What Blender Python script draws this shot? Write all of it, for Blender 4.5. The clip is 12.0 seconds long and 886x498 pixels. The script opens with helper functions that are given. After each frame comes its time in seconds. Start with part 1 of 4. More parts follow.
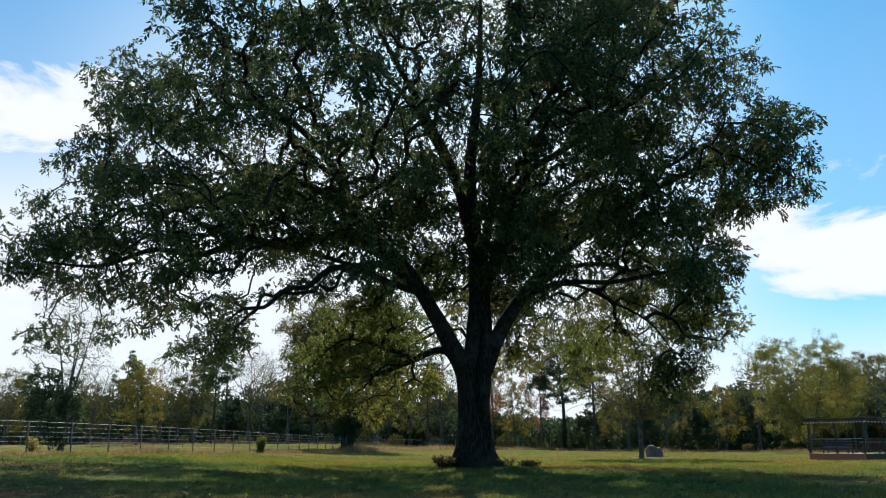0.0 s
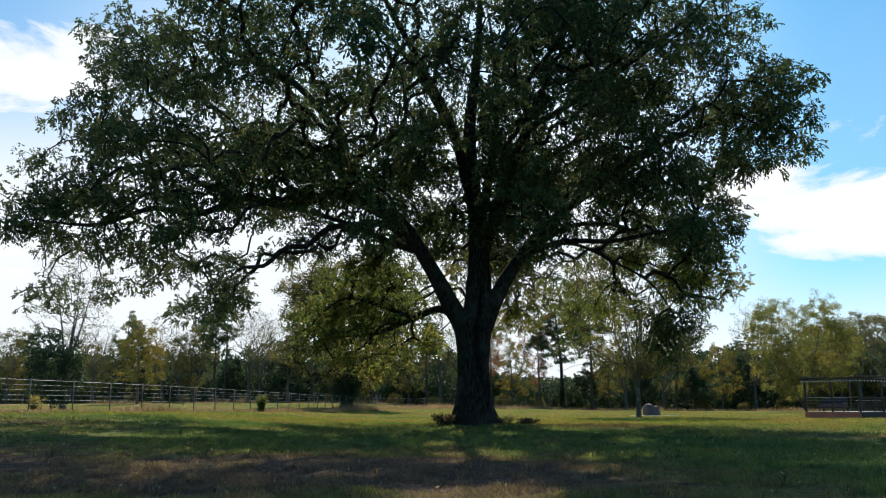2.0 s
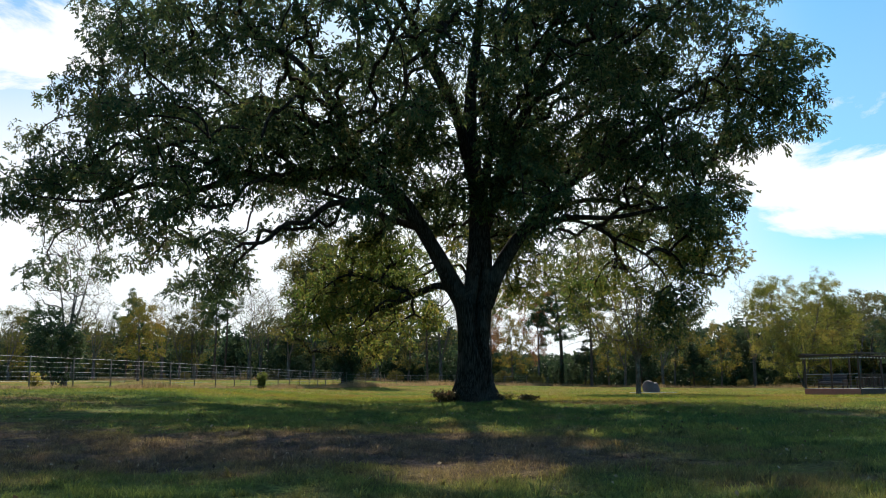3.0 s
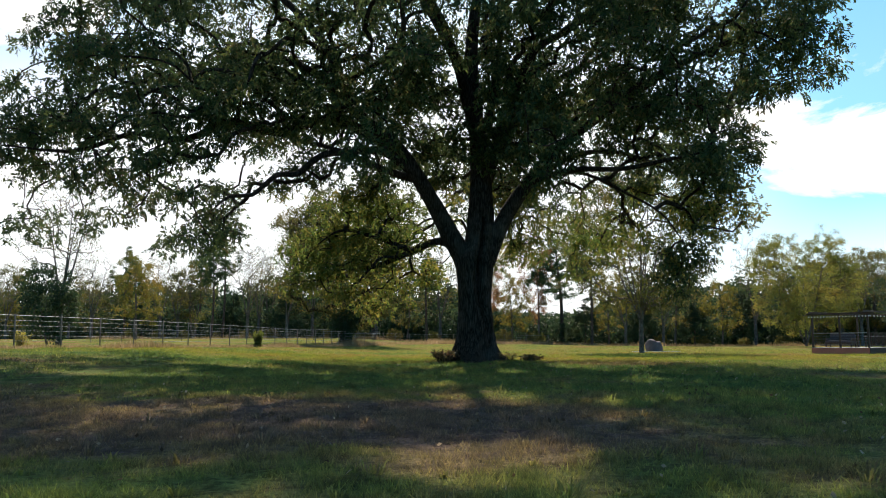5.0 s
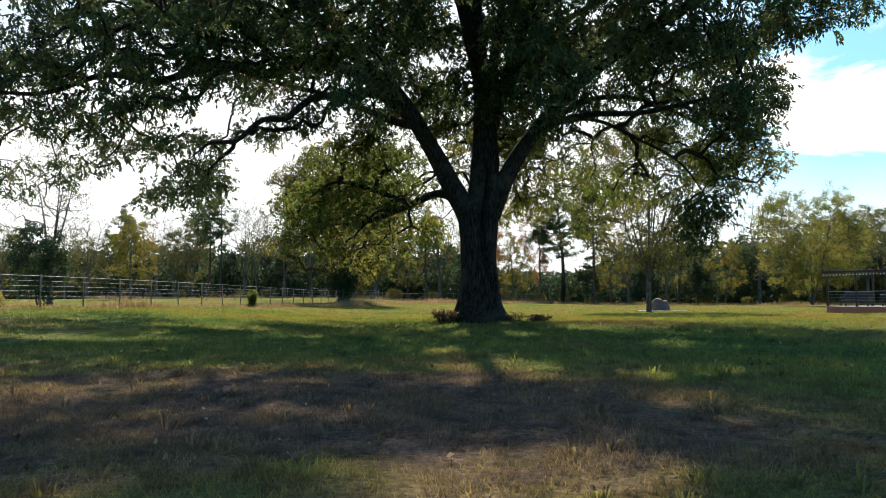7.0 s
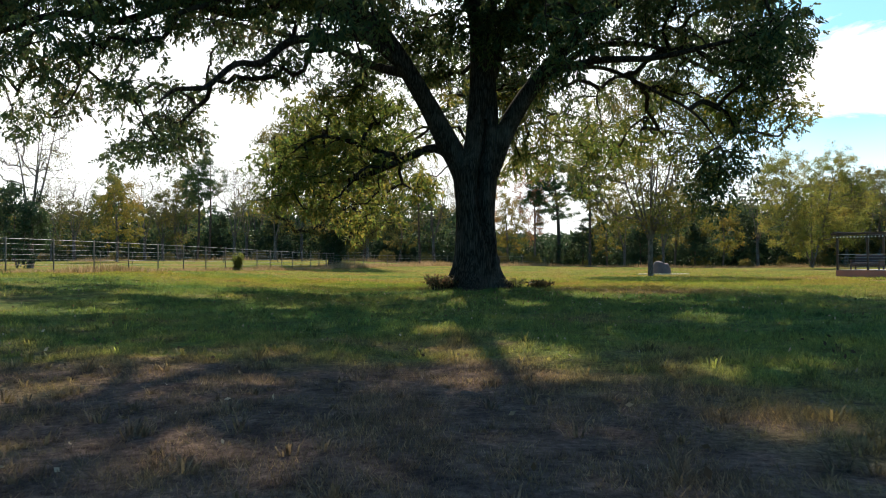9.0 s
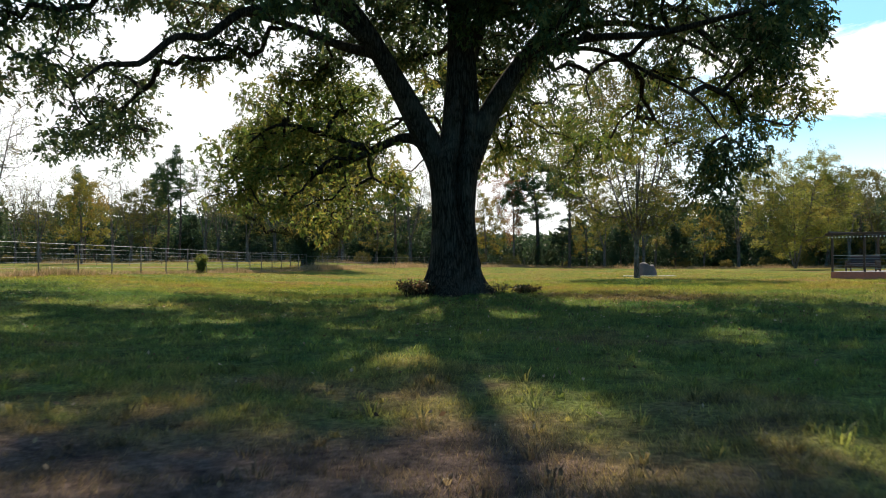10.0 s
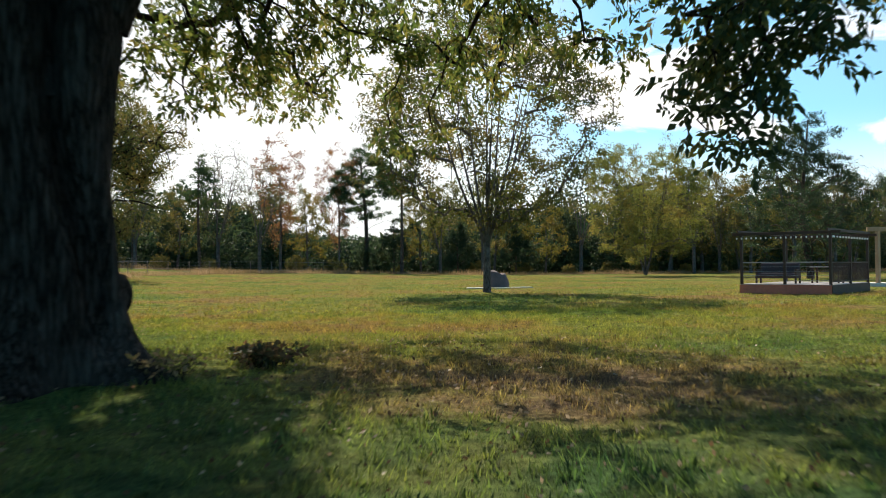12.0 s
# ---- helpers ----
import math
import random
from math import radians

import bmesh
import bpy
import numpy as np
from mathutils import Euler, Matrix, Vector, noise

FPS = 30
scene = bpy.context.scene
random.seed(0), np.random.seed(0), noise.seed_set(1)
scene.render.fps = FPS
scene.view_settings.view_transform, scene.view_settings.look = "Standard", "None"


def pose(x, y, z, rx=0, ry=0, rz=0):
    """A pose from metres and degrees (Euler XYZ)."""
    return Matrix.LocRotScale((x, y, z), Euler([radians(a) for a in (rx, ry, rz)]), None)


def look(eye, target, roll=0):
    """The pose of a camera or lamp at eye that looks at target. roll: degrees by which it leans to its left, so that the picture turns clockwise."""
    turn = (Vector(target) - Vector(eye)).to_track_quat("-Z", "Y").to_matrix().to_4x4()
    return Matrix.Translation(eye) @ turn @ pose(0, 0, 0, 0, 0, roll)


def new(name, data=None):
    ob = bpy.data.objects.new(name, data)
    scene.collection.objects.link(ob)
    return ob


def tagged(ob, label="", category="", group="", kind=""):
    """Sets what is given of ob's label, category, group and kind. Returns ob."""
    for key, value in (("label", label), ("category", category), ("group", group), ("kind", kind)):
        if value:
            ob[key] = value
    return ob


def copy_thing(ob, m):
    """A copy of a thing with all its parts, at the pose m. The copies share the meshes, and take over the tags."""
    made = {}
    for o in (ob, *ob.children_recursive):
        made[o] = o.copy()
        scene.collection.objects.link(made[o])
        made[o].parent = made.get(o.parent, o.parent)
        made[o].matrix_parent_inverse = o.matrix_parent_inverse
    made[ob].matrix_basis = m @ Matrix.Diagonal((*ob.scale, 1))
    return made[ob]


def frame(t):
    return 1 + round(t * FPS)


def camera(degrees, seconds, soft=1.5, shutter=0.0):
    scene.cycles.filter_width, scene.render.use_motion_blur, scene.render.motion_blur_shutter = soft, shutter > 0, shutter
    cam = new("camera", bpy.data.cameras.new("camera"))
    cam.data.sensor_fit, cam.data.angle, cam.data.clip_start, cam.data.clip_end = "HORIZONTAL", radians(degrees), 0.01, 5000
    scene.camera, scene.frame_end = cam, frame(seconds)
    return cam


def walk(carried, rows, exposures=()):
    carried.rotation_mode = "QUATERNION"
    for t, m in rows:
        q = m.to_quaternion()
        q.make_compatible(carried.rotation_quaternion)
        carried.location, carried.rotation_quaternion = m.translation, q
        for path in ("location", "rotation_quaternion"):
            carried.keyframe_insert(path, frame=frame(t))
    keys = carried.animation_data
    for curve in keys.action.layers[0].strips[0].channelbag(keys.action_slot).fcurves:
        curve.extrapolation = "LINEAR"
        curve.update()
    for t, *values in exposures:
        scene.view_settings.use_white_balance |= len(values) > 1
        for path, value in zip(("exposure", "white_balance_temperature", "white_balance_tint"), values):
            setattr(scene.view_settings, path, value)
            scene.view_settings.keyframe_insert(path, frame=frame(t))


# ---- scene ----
cam = camera(55.2, 12.0, soft=0.95, shutter=0.2)
PATH = [
    (0, (0.42, 0.882, 0.885), (0.414, 2.829, 1.341), -0.2),
    (0.5, (0.393, 0.918, 0.863), (0.388, 2.87, 1.297), -0.2),
    (1, (0.389, 0.939, 0.856), (0.384, 2.896, 1.268), -0.2),
    (1.5, (0.374, 0.984, 0.839), (0.371, 2.946, 1.229), -0.2),
    (2, (0.383, 0.983, 0.828), (0.38, 2.949, 1.194), -0.2),
    (2.5, (0.379, 1.029, 0.817), (0.376, 3.0, 1.157), -0.2),
    (3, (0.363, 1.152, 0.816), (0.36, 3.128, 1.13), -0.2),
    (5, (0.35, 2.736, 0.865), (0.348, 4.724, 1.083), -0.2),
    (5.5, (0.334, 3.277, 0.861), (0.333, 5.267, 1.055), -0.3),
    (6, (0.301, 3.801, 0.857), (0.3, 5.794, 1.028), -0.3),
    (6.5, (0.295, 4.399, 0.859), (0.294, 6.393, 1.007), -0.3),
    (7, (0.278, 5.052, 0.875), (0.277, 7.049, 0.998), -0.3),
    (9, (0.272, 7.492, 0.963), (0.286, 9.491, 0.996), -0.3),
    (9.5, (0.307, 8.615, 0.99), (0.331, 10.615, 1.023), -0.3),
    (10, (0.387, 10.458, 1.023), (0.454, 12.457, 1.058), -0.4),
    (10.5, (0.602, 13.27, 1.091), (0.748, 15.264, 1.126), -0.5),
    (11, (1.142, 16.701, 1.134), (1.399, 18.684, 1.169), -0.5),
    (11.5, (2.097, 20.856, 1.199), (2.492, 22.817, 1.235), -0.5),
    (12, (3.53, 25.708, 1.295), (3.981, 27.656, 1.335), -0.4),
]
EXPOSURES = [(0, -0.15, 5950, 9), (3, 0.0, 6150, 9), (5.5, 0.28, 6400, 10), (7, 0.35, 6450, 10), (9, 0.4, 6500, 10), (10.5, 0.3, 6500, 10), (11.2, 0.32, 6500, 10), (12, 0.2, 6500, 10)]
walk(cam, [(t, look(eye, target, roll)) for t, eye, target, roll in PATH], EXPOSURES)

# ---- world, sun ----
SUN_UP, SUN_AZ = 40.0, 3.0  # degrees above the horizon; degrees to the right of the y axis


def make_world():
    """A clear blue sky, hazy white low down before us and round the sun, with loose banks of cloud."""
    w = bpy.data.worlds.new("sky")
    scene.world = w
    w.use_nodes = True
    nt = w.node_tree
    nd, ln = nt.nodes, nt.links
    nd.clear()

    def val(socket, v):
        if isinstance(v, (int, float)):
            socket.default_value = v
        else:
            ln.new(v, socket)

    def calc(op, a, b=0.0, c=0.0, clamp=False):
        n = nd.new("ShaderNodeMath")
        n.operation, n.use_clamp = op, clamp
        for k, v in enumerate((a, b, c)):
            val(n.inputs[k], v)
        return n.outputs[0]

    def step(v, lo, hi, top=1.0):
        n = nd.new("ShaderNodeMapRange")
        n.interpolation_type = "SMOOTHSTEP"
        val(n.inputs["Value"], v)
        n.inputs["From Min"].default_value, n.inputs["From Max"].default_value, n.inputs["To Max"].default_value = lo, hi, top
        return n.outputs[0]

    out = nd.new("ShaderNodeOutputWorld")
    bg = nd.new("ShaderNodeBackground")
    bg.inputs["Strength"].default_value = SKY_STRENGTH
    sky = nd.new("ShaderNodeTexSky")
    sky.sky_type = "NISHITA"
    sky.sun_disc = False
    sky.sun_elevation = radians(SUN_UP)
    sky.sun_rotation = radians(SUN_AZ)
    sky.air_density, sky.dust_density, sky.ozone_density = 1.0, 0.4, 3.0
    tc = nd.new("ShaderNodeTexCoord")
    sep = nd.new("ShaderNodeSeparateXYZ")
    ln.new(tc.outputs["Generated"], sep.inputs[0])
    x, y, z = sep.outputs
    east = calc("MULTIPLY", calc("ARCTAN2", x, y), 57.3)
    up = calc("MULTIPLY", calc("ARCSINE", z), 57.3)
    # wisps, drawn out level
    comb = nd.new("ShaderNodeCombineXYZ")
    val(comb.inputs[0], calc("MULTIPLY", east, 0.075))
    val(comb.inputs[1], calc("MULTIPLY", up, 0.16))
    wisp = nd.new("ShaderNodeTexNoise")
    for key, v in (("Scale", 1.0), ("Detail", 10.0), ("Roughness", 0.58), ("Distortion", 0.35)):
        wisp.inputs[key].default_value = v
    ln.new(comb.outputs[0], wisp.inputs["Vector"])

    def bank(az, el, wide, high):
        p = calc("POWER", calc("DIVIDE", calc("SUBTRACT", east, az), wide), 2.0)
        q = calc("POWER", calc("DIVIDE", calc("SUBTRACT", up, el), high), 2.0)
        return calc("SUBTRACT", 1.0, calc("SQRT", calc("ADD", p, q)))

    banks = bank(27, 12.3, 14, 4.0)
    for b in ((-31, 20.0, 9, 4.5), (-27, 29.5, 5, 2.5), (42, 8.0, 9, 2.2), (-34, 12.0, 12, 5.0), (60, 24, 20, 6), (-70, 30, 25, 8), (150, 35, 40, 9)):
        banks = calc("MAXIMUM", banks, bank(*b))
    cloud = step(calc("ADD", calc("MULTIPLY", calc("MAXIMUM", banks, -1.0), 0.2), wisp.outputs["Fac"]), 0.5, 0.64)
    away = calc("SUBTRACT", 1.0, calc("MULTIPLY", step(east, 10.0, 26.0, 0.76), step(up, 2.0, 10.0)))
    west = calc("SUBTRACT", 1.0, calc("MULTIPLY", step(east, -16.0, -30.0, 0.62), step(up, 12.0, 22.0)))
    haze = calc("MULTIPLY", step(up, 40.0, 12.0, 0.95), calc("MULTIPLY", calc("MULTIPLY", away, west), step(y, -0.2, 0.6)))
    aim = nd.new("ShaderNodeVectorMath")
    aim.operation = "DOT_PRODUCT"
    aim.inputs[1].default_value = tuple(to_sun)
    ln.new(tc.outputs["Generated"], aim.inputs[0])
    glow = step(aim.outputs["Value"], 0.925, 0.995, 0.95)
    white = calc("MAXIMUM", calc("MAXIMUM", cloud, haze), glow, clamp=True)
    tint = nd.new("ShaderNodeMix")
    tint.data_type, tint.blend_type = "RGBA", "MULTIPLY"
    tint.inputs["Factor"].default_value = 1.0
    tint.inputs["B"].default_value = (0.25, 0.84, 1.0, 1)
    ln.new(sky.outputs[0], tint.inputs["A"])
    mix = nd.new("ShaderNodeMix")
    mix.data_type = "RGBA"
    mix.inputs["B"].default_value = (8.3, 8.15, 8.0, 1)
    ln.new(tint.outputs["Result"], mix.inputs["A"])
    ln.new(white, mix.inputs["Factor"])
    ln.new(mix.outputs["Result"], bg.inputs["Color"])
    ln.new(bg.outputs[0], out.inputs["Surface"])


SKY_STRENGTH = 0.135
to_sun = Vector((math.sin(radians(SUN_AZ)) * math.cos(radians(SUN_UP)), math.cos(radians(SUN_AZ)) * math.cos(radians(SUN_UP)), math.sin(radians(SUN_UP))))
make_world()
sun = new("sun", bpy.data.lights.new("sun", "SUN"))
sun.data.energy, sun.data.angle, sun.data.color = 6.6, radians(0.53), (1.0, 0.9, 0.69)
sun.matrix_world = Matrix.Translation((0, 60, 60)) @ to_sun.to_track_quat("Z", "Y").to_matrix().to_4x4()


# ---- materials ----
def material(name, rough=0.8, gloss=0.3):
    m = bpy.data.materials.new(name)
    m.use_nodes = True
    b = m.node_tree.nodes["Principled BSDF"]
    b.inputs["Roughness"].default_value = rough
    b.inputs["Specular IOR Level"].default_value = gloss
    return m, m.node_tree.nodes, m.node_tree.links, b


def noise_tex(nd, ln, scale, detail=4.0, rough=0.6, coord=None, stretch=None):
    n = nd.new("ShaderNodeTexNoise")
    n.inputs["Scale"].default_value, n.inputs["Detail"].default_value, n.inputs["Roughness"].default_value = scale, detail, rough
    if coord is not None:
        if stretch:
            mp = nd.new("ShaderNodeMapping")
            mp.inputs["Scale"].default_value = stretch
            ln.new(coord, mp.inputs["Vector"])
            coord = mp.outputs[0]
        ln.new(coord, n.inputs["Vector"])
    return n


def ramp_of(nd, ln, fac, stops):
    r = nd.new("ShaderNodeValToRGB")
    while len(r.color_ramp.elements) < len(stops):
        r.color_ramp.elements.new(0.5)
    for el, (p, c) in zip(r.color_ramp.elements, stops):
        el.position, el.color = p, (*c, 1)
    ln.new(fac, r.inputs[0])
    return r


def mix_rgb(nd, ln, fac, a, b, mode="MIX"):
    m = nd.new("ShaderNodeMix")
    m.data_type, m.blend_type = "RGBA", mode
    for key, v in (("Factor", fac), ("A", a), ("B", b)):
        if isinstance(v, (int, float)):
            m.inputs[key].default_value = v
        elif isinstance(v, tuple):
            m.inputs[key].default_value = (*v, 1)
        else:
            ln.new(v, m.inputs[key])
    return m.outputs["Result"]


def bump_of(nd, ln, height, strength, dist, b):
    bp = nd.new("ShaderNodeBump")
    bp.inputs["Strength"].default_value, bp.inputs["Distance"].default_value = strength, dist
    ln.new(height, bp.inputs["Height"])
    ln.new(bp.outputs[0], b.inputs["Normal"])


def leaf_material(name, stops, thin=0.45, rough=0.62, patch=0.35, through_light=2.2, vary=0.55):
    """A leaf, lit through from behind; its colour varies from leaf to leaf and from bough to bough."""
    m, nd, ln, b = material(name, rough, 0.12)
    geo = nd.new("ShaderNodeNewGeometry")
    big = noise_tex(nd, ln, patch, 3.0, 0.5, geo.outputs["Position"])
    mid = nd.new("ShaderNodeMath")
    mid.operation = "MULTIPLY_ADD"
    mid.inputs[1].default_value, mid.inputs[2].default_value = vary, -0.5 * vary
    ln.new(geo.outputs["Random Per Island"], mid.inputs[0])
    add = nd.new("ShaderNodeMath")
    add.operation = "ADD"
    ln.new(big.outputs["Fac"], add.inputs[0])
    ln.new(mid.outputs[0], add.inputs[1])
    col = ramp_of(nd, ln, add.outputs[0], stops)
    ln.new(col.outputs[0], b.inputs["Base Color"])
    tr = nd.new("ShaderNodeBsdfTranslucent")
    hs = nd.new("ShaderNodeHueSaturation")
    hs.inputs["Value"].default_value, hs.inputs["Saturation"].default_value = through_light, 1.1
    ln.new(col.outputs[0], hs.inputs["Color"])
    ln.new(hs.outputs[0], tr.inputs["Color"])
    ms = nd.new("ShaderNodeMixShader")
    ms.inputs[0].default_value = thin
    ln.new(b.outputs[0], ms.inputs[1])
    ln.new(tr.outputs[0], ms.inputs[2])
    ln.new(ms.outputs[0], nd["Material Output"].inputs["Surface"])
    return m


def bark_material(name, dark, light, scale=1.0):
    m, nd, ln, b = material(name, 0.95, 0.06)
    tc = nd.new("ShaderNodeTexCoord")
    ridges = noise_tex(nd, ln, 13.0 * scale, 7.0, 0.72, tc.outputs["Object"], (1.5, 1.5, 0.22))
    patch = noise_tex(nd, ln, 1.1 * scale, 4.0, 0.6, tc.outputs["Object"])
    cr = nd.new("ShaderNodeTexVoronoi")
    cr.feature = "DISTANCE_TO_EDGE"
    cr.inputs["Scale"].default_value = 11.0 * scale
    mp = nd.new("ShaderNodeMapping")
    mp.inputs["Scale"].default_value = (1.5, 1.5, 0.16)
    warp = mix_rgb(nd, ln, 0.12, tc.outputs["Object"], ridges.outputs["Color"])
    ln.new(warp, mp.inputs["Vector"])
    ln.new(mp.outputs[0], cr.inputs["Vector"])
    col = ramp_of(nd, ln, ridges.outputs["Fac"], [(0.3, dark), (0.7, light)])
    crack = ramp_of(nd, ln, cr.outputs["Distance"], [(0.0, (0.22, 0.2, 0.19)), (0.22, (1, 1, 1))])
    c2 = mix_rgb(nd, ln, 1.0, col.outputs[0], crack.outputs[0], "MULTIPLY")
    lich = ramp_of(nd, ln, patch.outputs["Fac"], [(0.5, (0, 0, 0)), (0.72, (0.35, 0.35, 0.35))])
    c3 = mix_rgb(nd, ln, lich.outputs[0], c2, tuple(min(1, 1.5 * v + 0.03) for v in light))
    ln.new(c3, b.inputs["Base Color"])
    h = mix_rgb(nd, ln, 0.6, ridges.outputs["Fac"], crack.outputs[0])
    bump_of(nd, ln, h, 0.7, 0.045, b)
    return m


def plain_material(name, colour, rough=0.7, metal=0.0, grain=12.0, vary=0.25, bump=0.15):
    m, nd, ln, b = material(name, rough, 0.12)
    tc = nd.new("ShaderNodeTexCoord")
    a = noise_tex(nd, ln, grain, 5.0, 0.65, tc.outputs["Object"])
    big = noise_tex(nd, ln, grain * 0.12, 3.0, 0.6, tc.outputs["Object"])
    f = mix_rgb(nd, ln, 0.5, a.outputs["Fac"], big.outputs["Fac"])
    lo, hi = tuple(v * (1 - vary) for v in colour), tuple(min(1, v * (1 + vary)) for v in colour)
    col = ramp_of(nd, ln, f, [(0.3, lo), (0.7, hi)])
    ln.new(col.outputs[0], b.inputs["Base Color"])
    b.inputs["Metallic"].default_value = metal
    bump_of(nd, ln, a.outputs["Fac"], bump, 0.01, b)
    return m


def grass_colour(nd, ln, pos):
    """Lawn colour by place: green, straw and dull brown patches of several metres, with fine mottling."""
    wide = noise_tex(nd, ln, 0.13, 4.0, 0.6, pos)
    mid = noise_tex(nd, ln, 0.9, 4.0, 0.65, pos)
    fine = noise_tex(nd, ln, 17.0, 6.0, 0.72, pos)
    f = mix_rgb(nd, ln, 0.35, wide.outputs["Fac"], mid.outputs["Fac"])
    # the bare, browned strip in front of the tree
    sep = nd.new("ShaderNodeSeparateXYZ")
    ln.new(pos, sep.inputs[0])
    near = nd.new("ShaderNodeMapRange")
    near.inputs["From Min"].default_value, near.inputs["From Max"].default_value = 20.0, 14.0
    near.inputs["To Max"].default_value = 0.23
    ln.new(sep.outputs["Y"], near.inputs["Value"])
    right = nd.new("ShaderNodeMapRange")
    right.inputs["From Min"].default_value, right.inputs["From Max"].default_value = 6.5, 0.5
    ln.new(sep.outputs["X"], right.inputs["Value"])
    front = nd.new("ShaderNodeMapRange")
    front.inputs["From Min"].default_value, front.inputs["From Max"].default_value = 7.5, 10.8
    front.inputs["To Min"].default_value = 0.15
    ln.new(sep.outputs["Y"], front.inputs["Value"])
    part_way = nd.new("ShaderNodeMath")
    part_way.operation = "MULTIPLY"
    ln.new(near.outputs[0], part_way.inputs[0])
    ln.new(front.outputs[0], part_way.inputs[1])
    worn = nd.new("ShaderNodeMath")
    worn.operation = "MULTIPLY"
    ln.new(part_way.outputs[0], worn.inputs[0])
    ln.new(right.outputs[0], worn.inputs[1])
    # the scuffed, leaf-strewn ground to the right of the trunk
    away = nd.new("ShaderNodeVectorMath")
    away.operation = "DISTANCE"
    away.inputs[1].default_value = (6.8, 35.6, 0.0)
    ln.new(pos, away.inputs[0])
    bare = nd.new("ShaderNodeMapRange")
    bare.inputs["From Min"].default_value, bare.inputs["From Max"].default_value, bare.inputs["To Max"].default_value = 4.2, 1.0, 0.15
    ln.new(away.outputs["Value"], bare.inputs["Value"])
    both = nd.new("ShaderNodeMath")
    both.operation = "ADD"
    ln.new(worn.outputs[0], both.inputs[0])
    ln.new(bare.outputs[0], both.inputs[1])
    # the open lawn beyond the tree is yellower: warm sunlight put into its colour
    dry = nd.new("ShaderNodeMapRange")
    dry.inputs["From Min"].default_value, dry.inputs["From Max"].default_value, dry.inputs["To Max"].default_value = 31.0, 44.0, 1.0
    ln.new(sep.outputs["Y"], dry.inputs["Value"])
    sun_shift = nd.new("ShaderNodeMath")
    sun_shift.operation = "MULTIPLY_ADD"
    sun_shift.inputs[1].default_value = 0.04
    ln.new(dry.outputs[0], sun_shift.inputs[0])
    ln.new(f, sun_shift.inputs[2])
    tot = nd.new("ShaderNodeMath")
    tot.operation = "ADD"
    ln.new(sun_shift.outputs[0], tot.inputs[0])
    ln.new(both.outputs[0], tot.inputs[1])
    col = ramp_of(nd, ln, tot.outputs[0], [(0.41, (0.066, 0.118, 0.048)), (0.53, (0.15, 0.168, 0.057)), (0.62, (0.19, 0.14, 0.078)), (0.71, (0.145, 0.1, 0.088))])
    shade = ramp_of(nd, ln, fine.outputs["Fac"], [(0.34, (0.42, 0.42, 0.42)), (0.68, (1.4, 1.4, 1.34))])
    # warmer and brighter colour where the lawn lies in sun beyond the crown
    lawn = mix_rgb(nd, ln, dry.outputs[0], col.outputs[0], mix_rgb(nd, ln, 1.0, col.outputs[0], (1.24, 1.12, 0.74), "MULTIPLY"))
    # tufts and trodden spots, about a hand to a pace wide
    spot = noise_tex(nd, ln, 2.4, 5.0, 0.7, pos)
    blot = ramp_of(nd, ln, spot.outputs["Fac"], [(0.36, (0.58, 0.58, 0.6)), (0.52, (1.05, 1.05, 1.02)), (0.66, (1.4, 1.36, 1.25))])
    mottled = mix_rgb(nd, ln, 1.0, lawn, blot.outputs[0], "MULTIPLY")
    return mix_rgb(nd, ln, 1.0, mottled, shade.outputs[0], "MULTIPLY")


def ground_material():
    m, nd, ln, b = material("lawn", 1.0, 0.02)
    geo = nd.new("ShaderNodeNewGeometry")
    col = grass_colour(nd, ln, geo.outputs["Position"])
    ln.new(col, b.inputs["Base Color"])
    n = noise_tex(nd, ln, 14.0, 5.0, 0.7, geo.outputs["Position"])
    bump_of(nd, ln, n.outputs["Fac"], 1.0, 0.09, b)
    return m


def blade_material():
    m, nd, ln, b = material("grass_blade", 0.6, 0.2)
    geo = nd.new("ShaderNodeNewGeometry")
    col = grass_colour(nd, ln, geo.outputs["Position"])
    var = ramp_of(nd, ln, geo.outputs["Random Per Island"], [(0.0, (0.7, 0.73, 0.66)), (0.7, (1.22, 1.2, 1.08)), (1.0, (1.55, 1.42, 1.2))])
    c2 = mix_rgb(nd, ln, 1.0, col, var.outputs[0], "MULTIPLY")
    ln.new(c2, b.inputs["Base Color"])
    tr = nd.new("ShaderNodeBsdfTranslucent")
    c3 = mix_rgb(nd, ln, 1.0, c2, (1.38, 1.45, 1.08), "MULTIPLY")
    ln.new(c3, tr.inputs["Color"])
    ms = nd.new("ShaderNodeMixShader")
    ms.inputs[0].default_value = 0.5
    ln.new(b.outputs[0], ms.inputs[1])
    ln.new(tr.outputs[0], ms.inputs[2])
    ln.new(ms.outputs[0], nd["Material Output"].inputs["Surface"])
    return m


LAWN = ground_material()
BLADE = blade_material()
BARK = bark_material("pecan_bark", (0.018, 0.014, 0.012), (0.085, 0.062, 0.05))
BARK_GREY = bark_material("grey_bark", (0.09, 0.08, 0.075), (0.25, 0.22, 0.2), 1.6)
BARK_PINE = bark_material("pine_bark", (0.06, 0.045, 0.038), (0.19, 0.14, 0.11), 1.5)
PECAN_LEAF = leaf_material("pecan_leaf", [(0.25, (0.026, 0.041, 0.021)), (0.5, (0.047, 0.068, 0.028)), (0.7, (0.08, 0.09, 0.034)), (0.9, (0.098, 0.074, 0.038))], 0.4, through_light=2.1)
